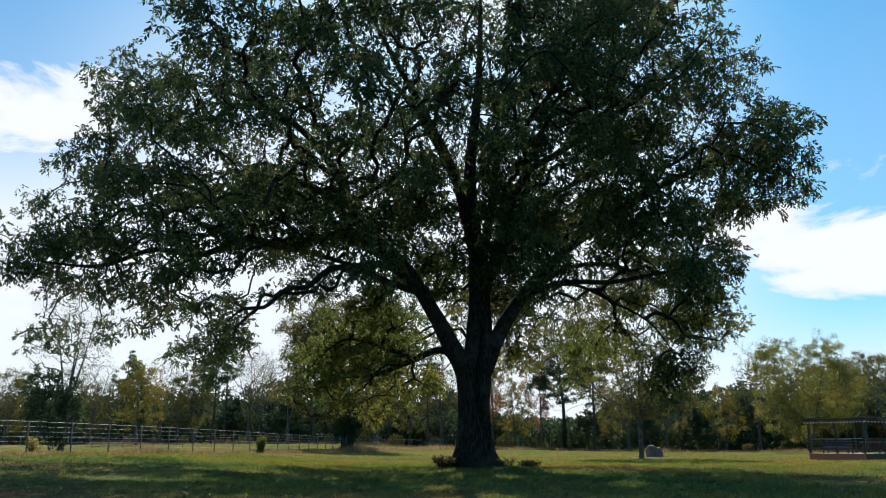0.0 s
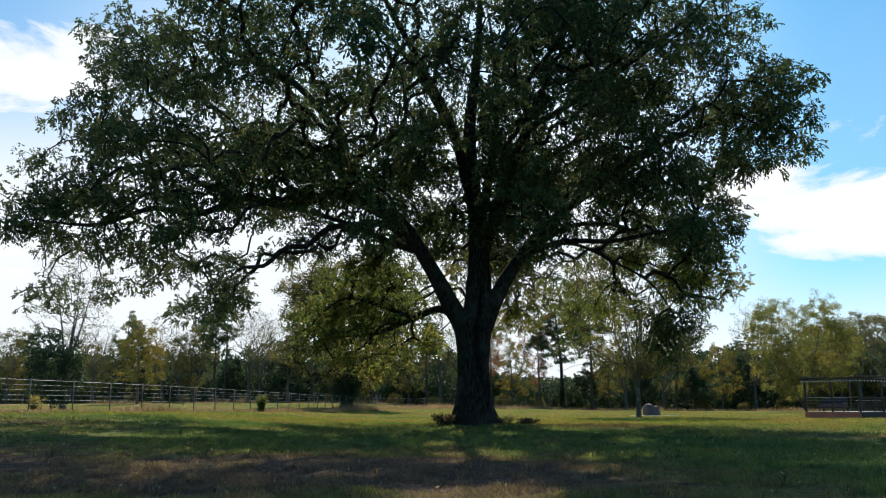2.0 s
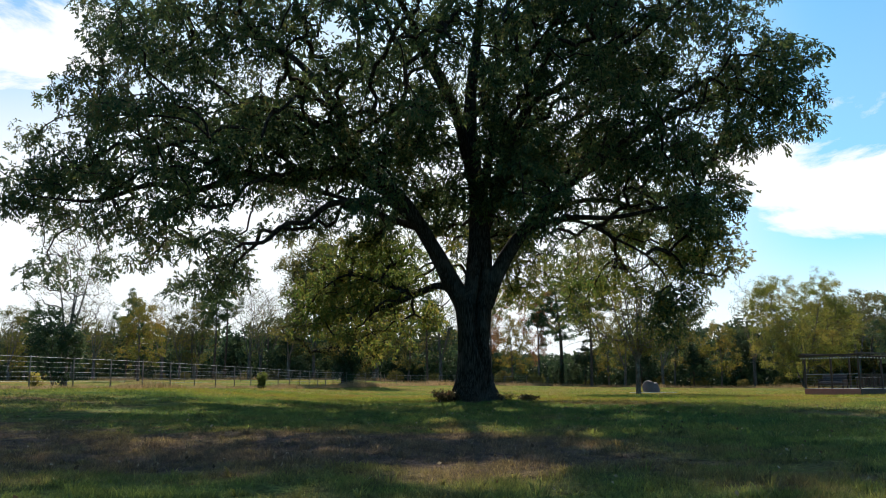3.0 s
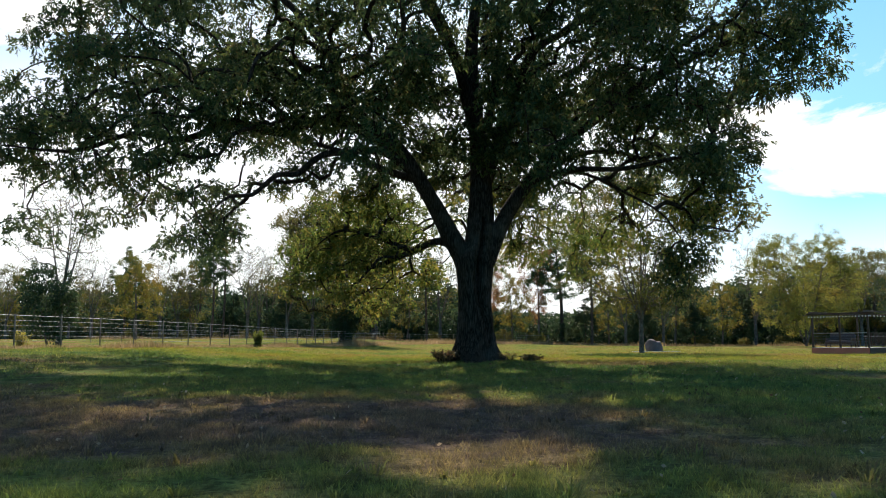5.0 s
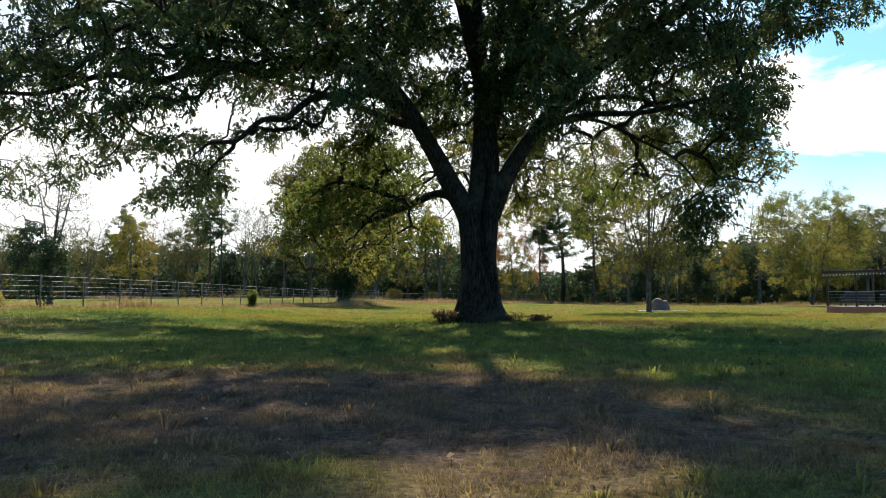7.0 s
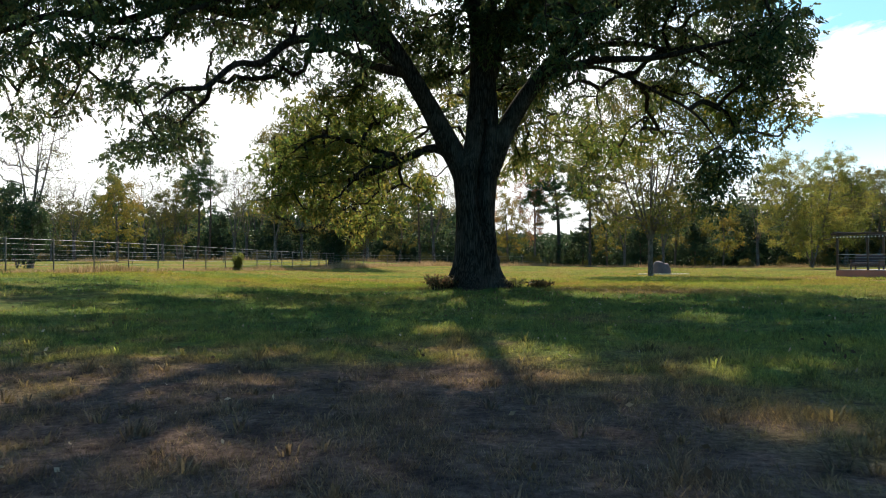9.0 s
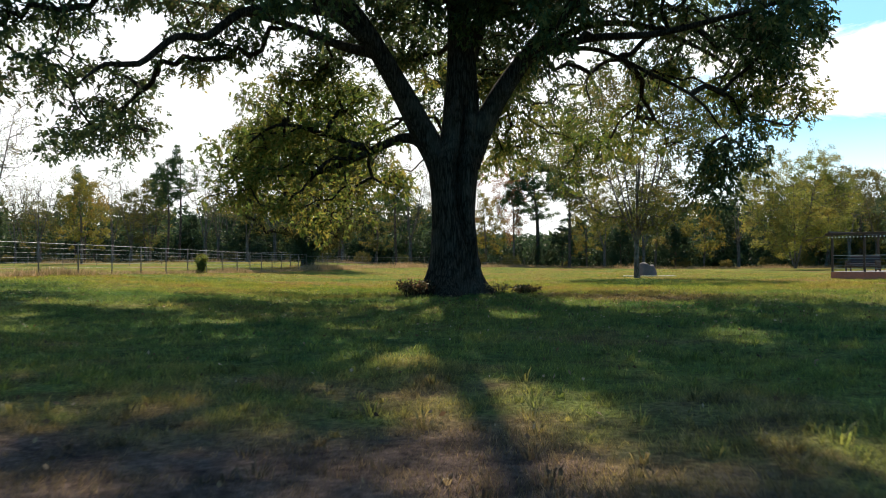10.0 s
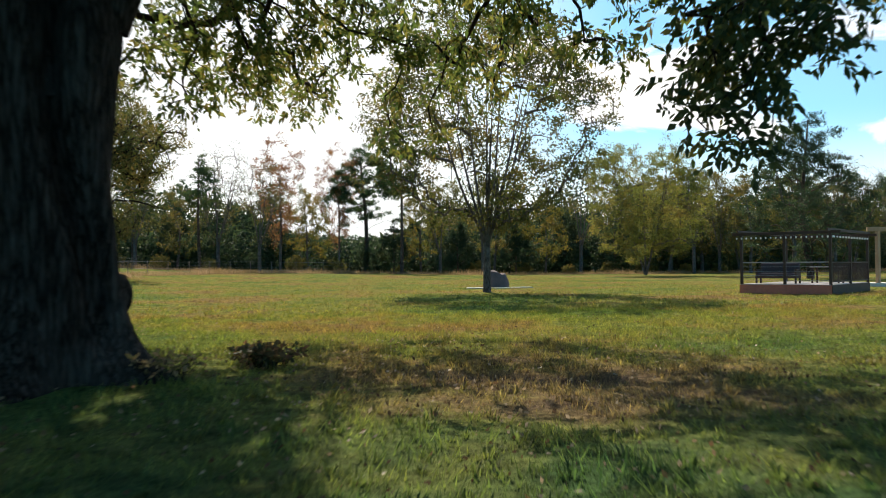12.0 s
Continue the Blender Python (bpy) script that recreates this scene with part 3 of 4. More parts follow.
    # where the foliage sits: a broad dome, hollow inside, with lobes and gaps
    goals, clumps = [], []
    mid, size = Vector((-2.2, 0.4, 11.6)), Vector((16.6, 12.3, 13.2))
    # bright gaps in the crown: where the sun comes through to the lawn (x, y, half-widths), relative to the trunk
    gaps = ((-0.9, -26.0, 1.0, 1.1), (-0.6, -20.8, 1.1, 0.6), (-4.3, -19.2, 0.9, 0.55), (-3.0, -24.8, 0.6, 0.45), (-2.35, -23.6, 0.65, 0.5), (-8.9, -12.0, 2.4, 1.2), (-1.15, -15.6, 0.8, 1.7), (-4.3, -12.8, 1.1, 0.6), (0.95, -8.0, 0.7, 1.5), (4.0, -1.8, 1.2, 0.6), (1.6, -20.5, 1.2, 0.55), (4.8, -21.4, 1.0, 0.45), (-0.5, -18.7, 0.95, 1.4), (-6.3, -15.3, 0.7, 0.8), (3.7, -12.3, 0.6, 0.9), (3.0, -4.2, 0.9, 1.1), (4.4, -5.0, 0.8, 0.6), (5.6, -4.3, 0.8, 0.5), (0.95, -22.9, 0.6, 0.6), (-2.1, -11.2, 0.75, 0.65), (-4.8, -9.9, 0.75, 0.7), (-0.8, -13.6, 0.7, 0.7), (-2.4, -23.5, 0.8, 0.6))
    while len(clumps) < 545:
        d = Vector(rng.uniform(-1.12, 1.12, 3))
        e = d.length
        p = Vector((mid.x + d.x * size.x, mid.y + d.y * size.y, mid.z + d.z * size.z))
        rim = 1.0 + 0.36 * noise.noise(d.normalized() * 3.2 + Vector((4, 1, 2)))
        flat = math.hypot((p.x + 1.5) / 1.15, p.y)
        floor = 5.0 + 2.6 * math.exp(-(flat / 5.5) ** 2) + 1.1 * noise.noise(p * 0.25) - 0.09 * max(0.0, p.y) + 0.12 * max(0.0, -p.y)
        if e > rim or p.z < floor or (e < 0.6 and rng.random() > 0.5):
            continue
        # the outline narrows upwards, and low down on the right
        xs = p.x * 34 / (34 + p.y) + 1.3 * noise.noise(p * 0.45)
        zs = 0.9 + (p.z - 0.9) * 34 / (34 + p.y)
        if xs > np.interp(zs, RIGHT_Z, RIGHT_X) or xs < np.interp(zs, LEFT_Z, LEFT_X):
            continue
        if p.z < 8.0 and p.y < -1.0 and p.x > 3.0:
            continue
        if p.z < 9.0 and p.x > 11.0 + 0.5 * p.y:
            continue
        if p.y > 3 and p.z < 15 and p.x < 2 and rng.random() < 0.3:
            continue
        if p.x < -4 and p.y > -3 and rng.random() < 0.25:
            continue
        if -9.2 < p.x < -3.5 and p.z < 7.9 and p.y < 3:
            continue
        # an open window towards the sun behind the lowest limb
        if -8 < p.x < -1 and p.y > 1 and abs(p.z - 4.3 - 0.84 * (p.y - 1)) < 1.9:
            continue
        if noise.noise(p * 0.28 + Vector((9, 2, 5))) < -0.03 or (p.x < -2 and p.z > 15 and rng.random() < 0.2) or (p.x < -7 and p.z < 12 and rng.random() < 0.28):
            continue
        if any((p - c).length < 1.2 for c in clumps):
            continue
        clumps.append(p)

    def lobe(at, radii, n):
        for _ in range(n):
            d = rng.normal(size=3)
            d *= rng.random() ** 0.4 / np.linalg.norm(d)
            goals.append(Vector(at) + Vector(d * np.asarray(radii)))

    for p in tips:
        lobe(p, (1.3, 1.2, 0.9), 16)
    # each bough ends in a dense tuft with air round it
    for p in clumps:
        r = rng.uniform(0.75, 1.35)
        lobe(p, (r * rng.uniform(0.8, 1.3), r, r * rng.uniform(0.55, 0.85)), int(6.5 * r * r + 3))
    lobe((-15.5, -4.0, 7.9), (3.2, 2.6, 1.6), 60)
    lobe((-11.4, -4.5, 6.2), (1.5, 1.5, 1.6), 32)
    lobe((-14.5, 0.0, 16.0), (2.2, 2.6, 1.8), 70)
    lobe((12.0, -1.0, 12.0), (2.0, 2.0, 1.9), 65)
    lobe((9.2, 0.2, 6.2), (1.5, 1.4, 1.7), 70)
    lobe((8.6, -1.5, 7.4), (1.3, 1.1, 1.0), 44)
    for at in ((10.6, 0.4, 9.0), (10.6, 0.3, 7.9), (10.4, 0.2, 6.9), (10.5, 0.2, 6.0)):
        lobe(at, (0.7, 0.7, 0.7), 14)
    lobe((7.6, -0.9, 3.7), (0.8, 0.8, 1.1), 32)
    lobe((-4.0, -4.5, 10.6), (4.5, 2.0, 2.0), 110)
    lobe((4.5, -3.5, 10.4), (4.0, 2.0, 2.0), 110)
    lobe((0.5, -2.5, 12.6), (4.0, 2.0, 2.6), 130)
    lobe((2.0, 5.5, 5.4), (1.4, 1.3, 1.1), 22)
    lobe((13.2, -0.5, 14.0), (1.3, 1.3, 1.3), 26)
    lobe((11.6, 0.0, 17.3), (1.5, 1.4, 1.2), 26)
    lobe((13.4, -0.8, 11.7), (1.2, 1.2, 1.0), 20)
    lobe((12.2, -0.9, 12.9), (1.3, 1.1, 1.0), 24)
    lobe((11.6, -1.0, 10.8), (1.3, 1.1, 0.9), 20)
    # tufts along the long low limb and hanging below it
    for at in ((-4.6, -2.8, 8.6), (-6.4, -3.2, 9.2), (-9.0, -3.8, 9.0), (-11.0, -4.2, 8.6), (-10.2, -5.0, 6.7), (-8.6, -5.2, 7.2), (-12.8, -4.6, 6.7), (-7.4, -3.4, 10.4), (-10.4, -2.6, 10.2), (-6.2, -4.0, 8.4), (-8.4, -4.6, 8.5), (-10.4, -5.2, 8.0), (-12.6, -5.6, 8.0), (-5.4, -3.4, 10.0), (-9.2, -4.6, 9.6)):
        lobe(at, (1.3, 0.9, 0.7), 17)
    lobe((0.8, 6.0, 5.2), (1.2, 1.2, 1.3), 24)
    for at in ((-6.3, 1.5, 7.8), (-4.5, 2.5, 7.3), (-8.2, 1.5, 7.4), (-3.0, 2.0, 8.0), (1.6, 3.0, 8.8), (3.0, 3.0, 7.9), (2.4, 2.2, 7.2), (-1.8, 3.0, 8.2), (-1.2, 2.5, 9.4)):
        lobe(at, (1.4, 0.8, 0.8), 18)
    for at in ((2.6, -1.4, 9.2), (4.2, 1.4, 10.6), (1.4, 2.4, 11.2), (6.2, 0.2, 10.2), (-1.6, -2.4, 10.4), (-3.2, 0.6, 10.8), (-6.6, -1.0, 10.0), (-6.5, 4.5, 12.4), (-2.6, 4.6, 13.2), (3.4, 4.2, 11.4), (6.4, 3.4, 11.8), (-9.5, 2.0, 12.8), (1.0, 5.4, 15.4), (0.8, -3.4, 9.6), (2.8, 2.2, 9.6), (8.5, 1.0, 10.4), (5.6, -2.0, 13.2), (2.2, 3.0, 13.4), (7.2, 2.5, 14.4), (9.6, 0.5, 13.2), (10.2, 2.0, 9.0), (6.4, -4.2, 8.8)):
        lobe(at, (1.9, 1.2, 1.1), 38)
    for at in ((-1.3, 0.9, 10.5), (-1.2, 5.1, 14.0), (-0.9, 1.4, 7.4), (-1.6, 0.4, 8.6), (-0.8, -0.6, 9.0), (1.2, -0.9, 8.0), (2.2, -1.2, 9.0), (3.2, -1.4, 7.9), (1.5, 0.9, 7.0), (0.2, -1.0, 8.4), (4.6, -2.0, 8.4)):
        lobe(at, (1.2, 0.8, 0.8), 26)
    for at in ((1.5, 5.6, 7.9), (1.6, 7.4, 9.3), (0.6, 5.8, 8.0), (0.3, 4.8, 7.2)):
        lobe(at, (1.1, 0.9, 0.7), 13)
    for _ in range(8):
        lobe((rng.uniform(-11, -2.5), rng.uniform(1.5, 6.5), rng.uniform(8.8, 13.5)), (1.5, 1.0, 0.8), 18)
    lobe((1.0, 6.6, 9.0), (2.0, 1.4, 1.2), 60)
    lobe((2.3, 5.0, 7.2), (1.7, 1.8, 1.0), 50)
    lobe((4.0, -3.0, 17.0), (6.0, 4.5, 4.0), 260)
    lobe((-1.0, -6.0, 14.0), (7.0, 3.0, 4.0), 160)
    # the low bough on the left, hanging nearly to head height in full light
    for at, radii, n in (((-3.4, 0.6, 4.6), (1.9, 0.8, 0.8), 40), ((-2.4, 1.6, 3.5), (1.2, 0.7, 0.9), 26), ((-4.6, 0.4, 3.2), (1.6, 0.7, 0.9), 34), ((-6.4, 1.8, 3.6), (1.4, 0.8, 0.9), 28), ((-5.6, 2.2, 5.3), (1.8, 0.8, 0.9), 32), ((-3.7, 1.6, 2.4), (1.1, 0.7, 0.6), 14), ((-5.3, 3.0, 6.5), (1.9, 0.9, 0.8), 30), ((-2.6, 2.2, 6.1), (1.2, 0.8, 0.8), 20)):
        lobe(at, radii, n)
    lobe((-7.6, -5.3, 5.5), (1.3, 1.0, 0.5), 8)
    # greener tufts hanging behind and above the low bough
    for at in ((-5.0, 3.2, 6.6), (-5.9, 3.3, 5.5), (-4.2, 3.2, 7.6), (-6.6, 3.4, 4.7), (-3.6, 3.0, 6.4)):
        lobe(at, (0.9, 0.7, 0.8), 20)
    lobe((4.0, 2.0, 16.5), (6.0, 4.0, 3.5), 220)
    goals = np.array([tuple(g) for g in goals])
    foot = goals[:, :2] - goals[:, 2:] * np.array([[to_sun.x, to_sun.y]]) / to_sun.z
    for gx, gy, rx, ry in gaps:
        far = ((foot[:, 0] - gx) / rx) ** 2 + ((foot[:, 1] - gy) / ry) ** 2 > 1
        goals, foot = goals[far], foot[far]
    # little stands between the sun and the low bough
    veil = (goals[:, 1] > 3.6) & (((foot[:, 0] + 4.3) / 3.6) ** 2 + ((foot[:, 1] + 3.3) / 3.2) ** 2 < 1) & (rng.random(len(goals)) < 0.85)
    goals = goals[~veil]
    pos, par, order, n0 = grow(nodes, parents, goals, 0.25)
    v, f = twigs(rng, pos, par, order, n0, 0.009, 0.48, 0.085, 6, 0.24)
    br = part("twig_mass", wood_mesh("twig_mass", v, f, BARK), tree, "dense dark branches and twigs")
    br["kind"] = "stuff"
    per = rng.uniform(0.26, 0.5, len(goals))
    # the low leaves that get the brightened, backlit colour
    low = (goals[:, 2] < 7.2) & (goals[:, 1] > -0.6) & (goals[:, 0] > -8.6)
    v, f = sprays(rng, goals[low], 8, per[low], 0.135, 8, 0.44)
    part("low_foliage", mesh_from("low_foliage", v, f, 4, LOW_LEAF), tree, "yellow-green leaves of the lowest boughs, coloured brighter as if backlit")["kind"] = "stuff"
    v, f = sprays(rng, goals[~low], 8, per[~low], 0.157, 7, 0.46)
    crown = part("crown", mesh_from("crown", v, f, 4, PECAN_LEAF), tree, "dark green leaves turning bronze")
    crown["kind"] = "stuff"
    return tree


great_tree()


# ---- smaller trees ----
def simple_tree(name, label, seed, height, width, stem, clear, n_goals, per, leaf, spread, leaf_mat, bark_mat, shape="round", stems=1, slim=0.5, fine=1.3):
    """A whole tree about the origin: trunk, grown branches and a crown of leaf clumps. shape: round, pine, fan or bush."""
    rng = np.random.default_rng(seed)
    tree = thing(name, (0, 0, 0), label, "bush" if shape == "bush" else "tree")
    nodes, parents, pieces = [], [], []
    top = height * (0.95 if shape == "pine" else 0.72)
    for s in range(stems):
        ang = s * 2.4 + rng.uniform(0, 0.5)
        if stems == 1:
            pts = [(0, 0, -0.3, stem * 1.25), (0.02, 0, height * 0.05, stem), (rng.normal(0, 0.015) * height, rng.normal(0, 0.015) * height, height * 0.4, stem * 0.72), (rng.normal(0, 0.02) * height, rng.normal(0, 0.02) * height, top, stem * 0.15)]
        else:
            lean = width * rng.uniform(0.1, 0.36)
            k0 = clear * height
            pts = [(0, 0, k0 * 0.5, stem * 0.6), (math.cos(ang) * stem * 0.5, math.sin(ang) * stem * 0.5, k0, stem * 0.4), (math.cos(ang) * lean * 0.5, math.sin(ang) * lean * 0.5, k0 + (top - k0) * 0.45, stem * 0.25), (math.cos(ang) * lean, math.sin(ang) * lean, top * rng.uniform(0.9, 1.2), stem * 0.06)]
        row = catmull(pts, 0.5)
        pieces.append(tube(row[:, :3], row[:, 3], 8))
        for i in range(len(row)):
            if row[i, 2] > clear * height * 0.85:
                nodes.append(row[i, :3])
                parents.append(-1 if not nodes[:-1] or i == 0 or row[i - 1, 2] <= clear * height * 0.85 else len(nodes) - 2)
    if stems > 1 and clear > 0.05:
        row = catmull([(0, 0, -0.3, stem * 1.2), (0, 0, 0.3, stem), (0, 0, clear * height * 0.8, stem * 0.85), (0, 0, clear * height * 1.1, stem * 0.8)], 0.3)
        pieces.append(tube(row[:, :3], row[:, 3], 10))
    v, f = merged(pieces)
    part("trunk", wood_mesh(name + "_trunk", v, f, bark_mat), tree)
    goals = []
    off = Vector((seed * 3.7, seed * 1.9, seed * 0.7))
    while len(goals) < n_goals:
        d = rng.uniform(-1, 1, 3)
        e = np.linalg.norm(d)
        q = Vector(d)
        rim = 0.92 + 0.3 * noise.noise(q * 2.2 + off)
        if e > rim or (e < 0.5 and rng.random() > 0.4):
            continue
        h = (d[2] + 1) / 2
        z = height * (clear + (1 - clear) * h)
        wide = width / 2
        if shape == "pine":
            wide *= 1.15 - 0.75 * h ** 1.5
        elif shape == "fan":
            wide *= 0.55 + 0.6 * h
        p = Vector((d[0] * wide, d[1] * wide, z))
        if noise.noise(p * (3.2 / max(width, 3)) + off) < -0.12:
            continue
        goals.append(tuple(p))
    goals = np.array(goals)
    pos, par, order, n0 = grow(nodes, parents, goals, 0.3)
    v, f = twigs(rng, pos, par, order, n0, max(0.012, stem * 0.05), 0.45, stem * 0.4, 4, fine, 3)
    tw = part("twig_mass", wood_mesh(name + "_twigs", v, f, bark_mat), tree)
    tw["kind"] = "stuff"
    v, f = far_leaves(rng, goals, per, spread * rng.uniform(0.6, 1.15, len(goals)), leaf, 0.5 if shape == "pine" else 0.8, slim)
    part("crown", mesh_from(name + "_crown", v, f, 3, leaf_mat), tree)
    return tree


def put(tree, x, y, scale=1.0, turn=0.0, group="", tall=1.0, sink=0.05):
    """Sets a built tree down at a place, or a copy of it."""
    m = Matrix.Translation((x, y, gz(x, y) - sink)) @ Matrix.Rotation(radians(turn), 4, "Z") @ Matrix.Diagonal((scale, scale, scale * tall, 1))
    if tree.get("used"):
        ob = copy_thing(tree, m)
    else:
        ob = tree
        tree["used"] = 1
        ob.matrix_world = m
    if group:
        ob["group"] = group
    return ob


# the young shade tree with many upright stems, beside the boulder
shade = simple_tree("shade_tree", "young many-stemmed shade tree with thin yellow-green foliage", 21, 14.2, 12.4, 0.19, 0.17, 800, 46, 0.16, 0.6, OLIVE_LEAF, BARK_GREY, "round", 9, 0.55, 0.5)
put(shade, 14.65, 64.5)
# the large tree in the pasture
pasture = simple_tree("pasture_tree", "broad tree in the pasture with brownish olive leaves", 22, 22.0, 24.0, 0.95, 0.1, 900, 70, 0.3, 1.2, OLIVE_LEAF, BARK, "round", 3)
put(pasture, -11.2, 102.5, 0.8, 30, "", 1.06)
# kinds of tree in the wood
pine_a = simple_tree("pine_tree", "tall pine with a dark open crown at the wood's edge", 23, 18.5, 14.0, 0.36, 0.34, 220, 100, 0.36, 0.9, PINE_LEAF, BARK_PINE, "pine", 1, 0.3)
pine_b = simple_tree("pine_tree", "tall slim pine with a narrow dark crown in the wood", 24, 21.0, 8.0, 0.3, 0.5, 110, 80, 0.34, 0.85, PINE_LEAF, BARK_PINE, "pine", 1, 0.3)
olive_a = simple_tree("wood_tree", "leafy olive-green tree at the wood's edge", 25, 21.0, 15.0, 0.36, 0.08, 220, 48, 0.34, 1.0, OLIVE_LEAF, BARK_GREY)
olive_b = simple_tree("wood_tree", "slender olive-green tree at the wood's edge", 26, 17.0, 9.5, 0.24, 0.12, 160, 42, 0.31, 0.85, OLIVE_LEAF, BARK_GREY)
yellow_a = simple_tree("wood_tree", "yellowing autumn tree at the wood's edge", 27, 15.0, 9.5, 0.22, 0.1, 170, 46, 0.3, 0.85, YELLOW_LEAF, BARK_GREY)
rust_a = simple_tree("wood_tree", "slender tree with thin rust-red autumn leaves", 28, 20.0, 8.0, 0.2, 0.15, 170, 36, 0.27, 0.8, RUST_LEAF, BARK_GREY, "fan")
bare_a = simple_tree("bare_tree", "nearly leafless grey tree with fine twigs", 29, 18.0, 10.0, 0.3, 0.22, 340, 7, 0.2, 0.8, OLIVE_LEAF, BARK_GREY, "fan", 4)
dark_a = simple_tree("evergreen_tree", "dark evergreen tree at the wood's edge", 30, 11.0, 8.0, 0.2, 0.03, 170, 46, 0.34, 0.8, DARK_LEAF, BARK_PINE, "pine")
bush_a = simple_tree("bush", "dark rounded evergreen bush", 31, 6.5, 6.0, 0.12, 0.03, 150, 46, 0.26, 0.65, DARK_LEAF, BARK_GREY, "bush", 5)
bush_b = simple_tree("bush", "straggling undergrowth bush with olive leaves", 32, 3.4, 4.8, 0.08, 0.03, 80, 40, 0.26, 0.55, OLIVE_LEAF, BARK_GREY, "bush", 5)

put(pine_a, 20.2, 147.0, 1.0, 0)
put(bush_a, -38.5, 86.0, 1.05, 0, "", 1.15)
put(bush_a, -11.4, 100.6, 0.58, 0, "", 1.5)
put(bush_a, -11.0, 101.2, 0.55, 120, "", 1.3)
put(bare_a, -38.0, 87.5, 1.05, 40)
put(yellow_a, -44.0, 125.0, 0.85, 70)
edge_tree = simple_tree("edge_tree", "full rounded tree with fine yellow-olive leaves at the wood's edge", 33, 21.5, 18.5, 0.4, 0.03, 720, 76, 0.24, 0.95, EDGE_LEAF, BARK_GREY, "round", 4)
put(edge_tree, 48.0, 115.0, 0.8, 0)
big_pine = simple_tree("pine_tree", "big dense dark olive pine behind the deck", 34, 14.5, 13.5, 0.3, 0.06, 330, 90, 0.22, 0.8, DARK_LEAF, BARK_PINE, "pine", 1, 0.35)
put(big_pine, 51.0, 90.0, 1.0, 0)


def wood_edge(x):
    """Where the wood begins: y by x."""
    return 139 + 4.0 * np.sin(x * 0.06) + 10 * smooth01((5 - x) / 20) + np.maximum(0, -x - 20) * 0.25


def plant_wood():
    rng = np.random.default_rng(5)

    def row(x0, x1, kinds, gap, back, depth, group):
        x, i = x0, 0
        while x < x1:
            if back > 5 and 9 < x < 31:
                x += gap
                continue
            put(kinds[i % len(kinds)], x, float(wood_edge(x)) + back + rng.uniform(0, depth), rng.uniform(0.76, 1.02), rng.uniform(0, 360), group, rng.uniform(0.92, 1.1))
            x += gap * rng.uniform(0.75, 1.25)
            i += 1

    edge = "trees along the wood's edge"
    row(-88, -80, (olive_b, yellow_a, dark_a), 6.0, 0, 7, edge)
    row(-80, -45, (dark_a, bare_a, olive_b, pine_b), 6.0, 0, 7, edge)
    row(-45, -12, (bare_a, pine_b, bare_a, dark_a), 5.5, 0, 8, edge)
    row(-12, 7, (pine_b, olive_b, bare_a), 6.0, 0, 8, edge)
    row(8, 17, (rust_a, yellow_a), 5.0, 2, 5, edge)
    row(24, 42, (dark_a, yellow_a, dark_a, olive_b), 5.0, 0, 6, edge)
    row(42, 64, (dark_a, yellow_a, bare_a), 6.0, 3, 6, edge)
    row(64, 82, (olive_b, bare_a, dark_a), 6.0, 0, 6, edge)
    row(62, 100, (olive_b, yellow_a, olive_a), 5.0, 5, 4, edge)
    row(82, 112, (pine_a, olive_a, dark_a), 7.0, 0, 6, edge)
    row(-84, 9, (bare_a, pine_b, bare_a, bare_a, pine_b), 7.5, -4, 4, edge)
    row(24, 43, (pine_b, bare_a, bare_a), 7.0, -4, 4, edge)
    row(64, 110, (bare_a, olive_b, bare_a), 7.0, -4, 4, edge)
    row(-92, 116, (olive_b, pine_b, dark_a, bare_a, olive_a), 7.5, 12, 7, "trees within the wood")
    x = -88.0
    while x < 112:
        t = bush_b if rng.random() < 0.75 else bush_a
        put(t, x, float(wood_edge(x)) + rng.uniform(1, 7), rng.uniform(0.6, 1.1) * (0.55 if t is bush_a else 1.0), rng.uniform(0, 360), "undergrowth of the wood")
        x += rng.uniform(4.5, 7.0)


plant_wood()


def far_wood(name, label, n, back, deep, top, leaf, mat, seed, low):
    """The unbroken mass of leaves deep in the wood, with an uneven top."""
    rng = np.random.default_rng(seed)
    x = rng.uniform(-125, 150, n)
    y = wood_edge(x) + back + rng.uniform(0, deep, n)
    crest = np.array([top * (0.85 + 0.3 * noise.noise(Vector((a * 0.075, seed, 0))) + 0.25 * noise.noise(Vector((a * 0.22, seed, 3)))) for a in x])
    crest = np.where((x > 9) & (x < 34), crest * np.minimum(1.0, 5.5 / np.maximum(crest, 0.1)), crest)
    crest = np.where(x > 55, crest * 1.15, crest)
    crest = np.where(x < 9, crest * 0.98, crest)
    z = ground_z(x, y) + crest * rng.random(n) ** low
    c = np.column_stack([x, y, z])
    v, f = far_leaves(rng, c, 15, 1.2, leaf, 0.8, 0.7)
    tagged(new(name, mesh_from(name, v, f, 3, mat)), label, "woods", kind="stuff")


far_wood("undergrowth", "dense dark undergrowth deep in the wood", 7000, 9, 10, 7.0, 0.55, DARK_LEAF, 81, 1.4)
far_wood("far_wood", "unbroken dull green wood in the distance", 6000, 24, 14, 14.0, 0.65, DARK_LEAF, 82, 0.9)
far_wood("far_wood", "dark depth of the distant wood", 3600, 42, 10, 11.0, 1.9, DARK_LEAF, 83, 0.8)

# ---- fences ----
STEEL = plain_material("galvanised_steel", (0.24, 0.24, 0.26), 0.55, 0.6, 20.0, 0.2)
POST = plain_material("weathered_post", (0.16, 0.14, 0.12), 0.85)


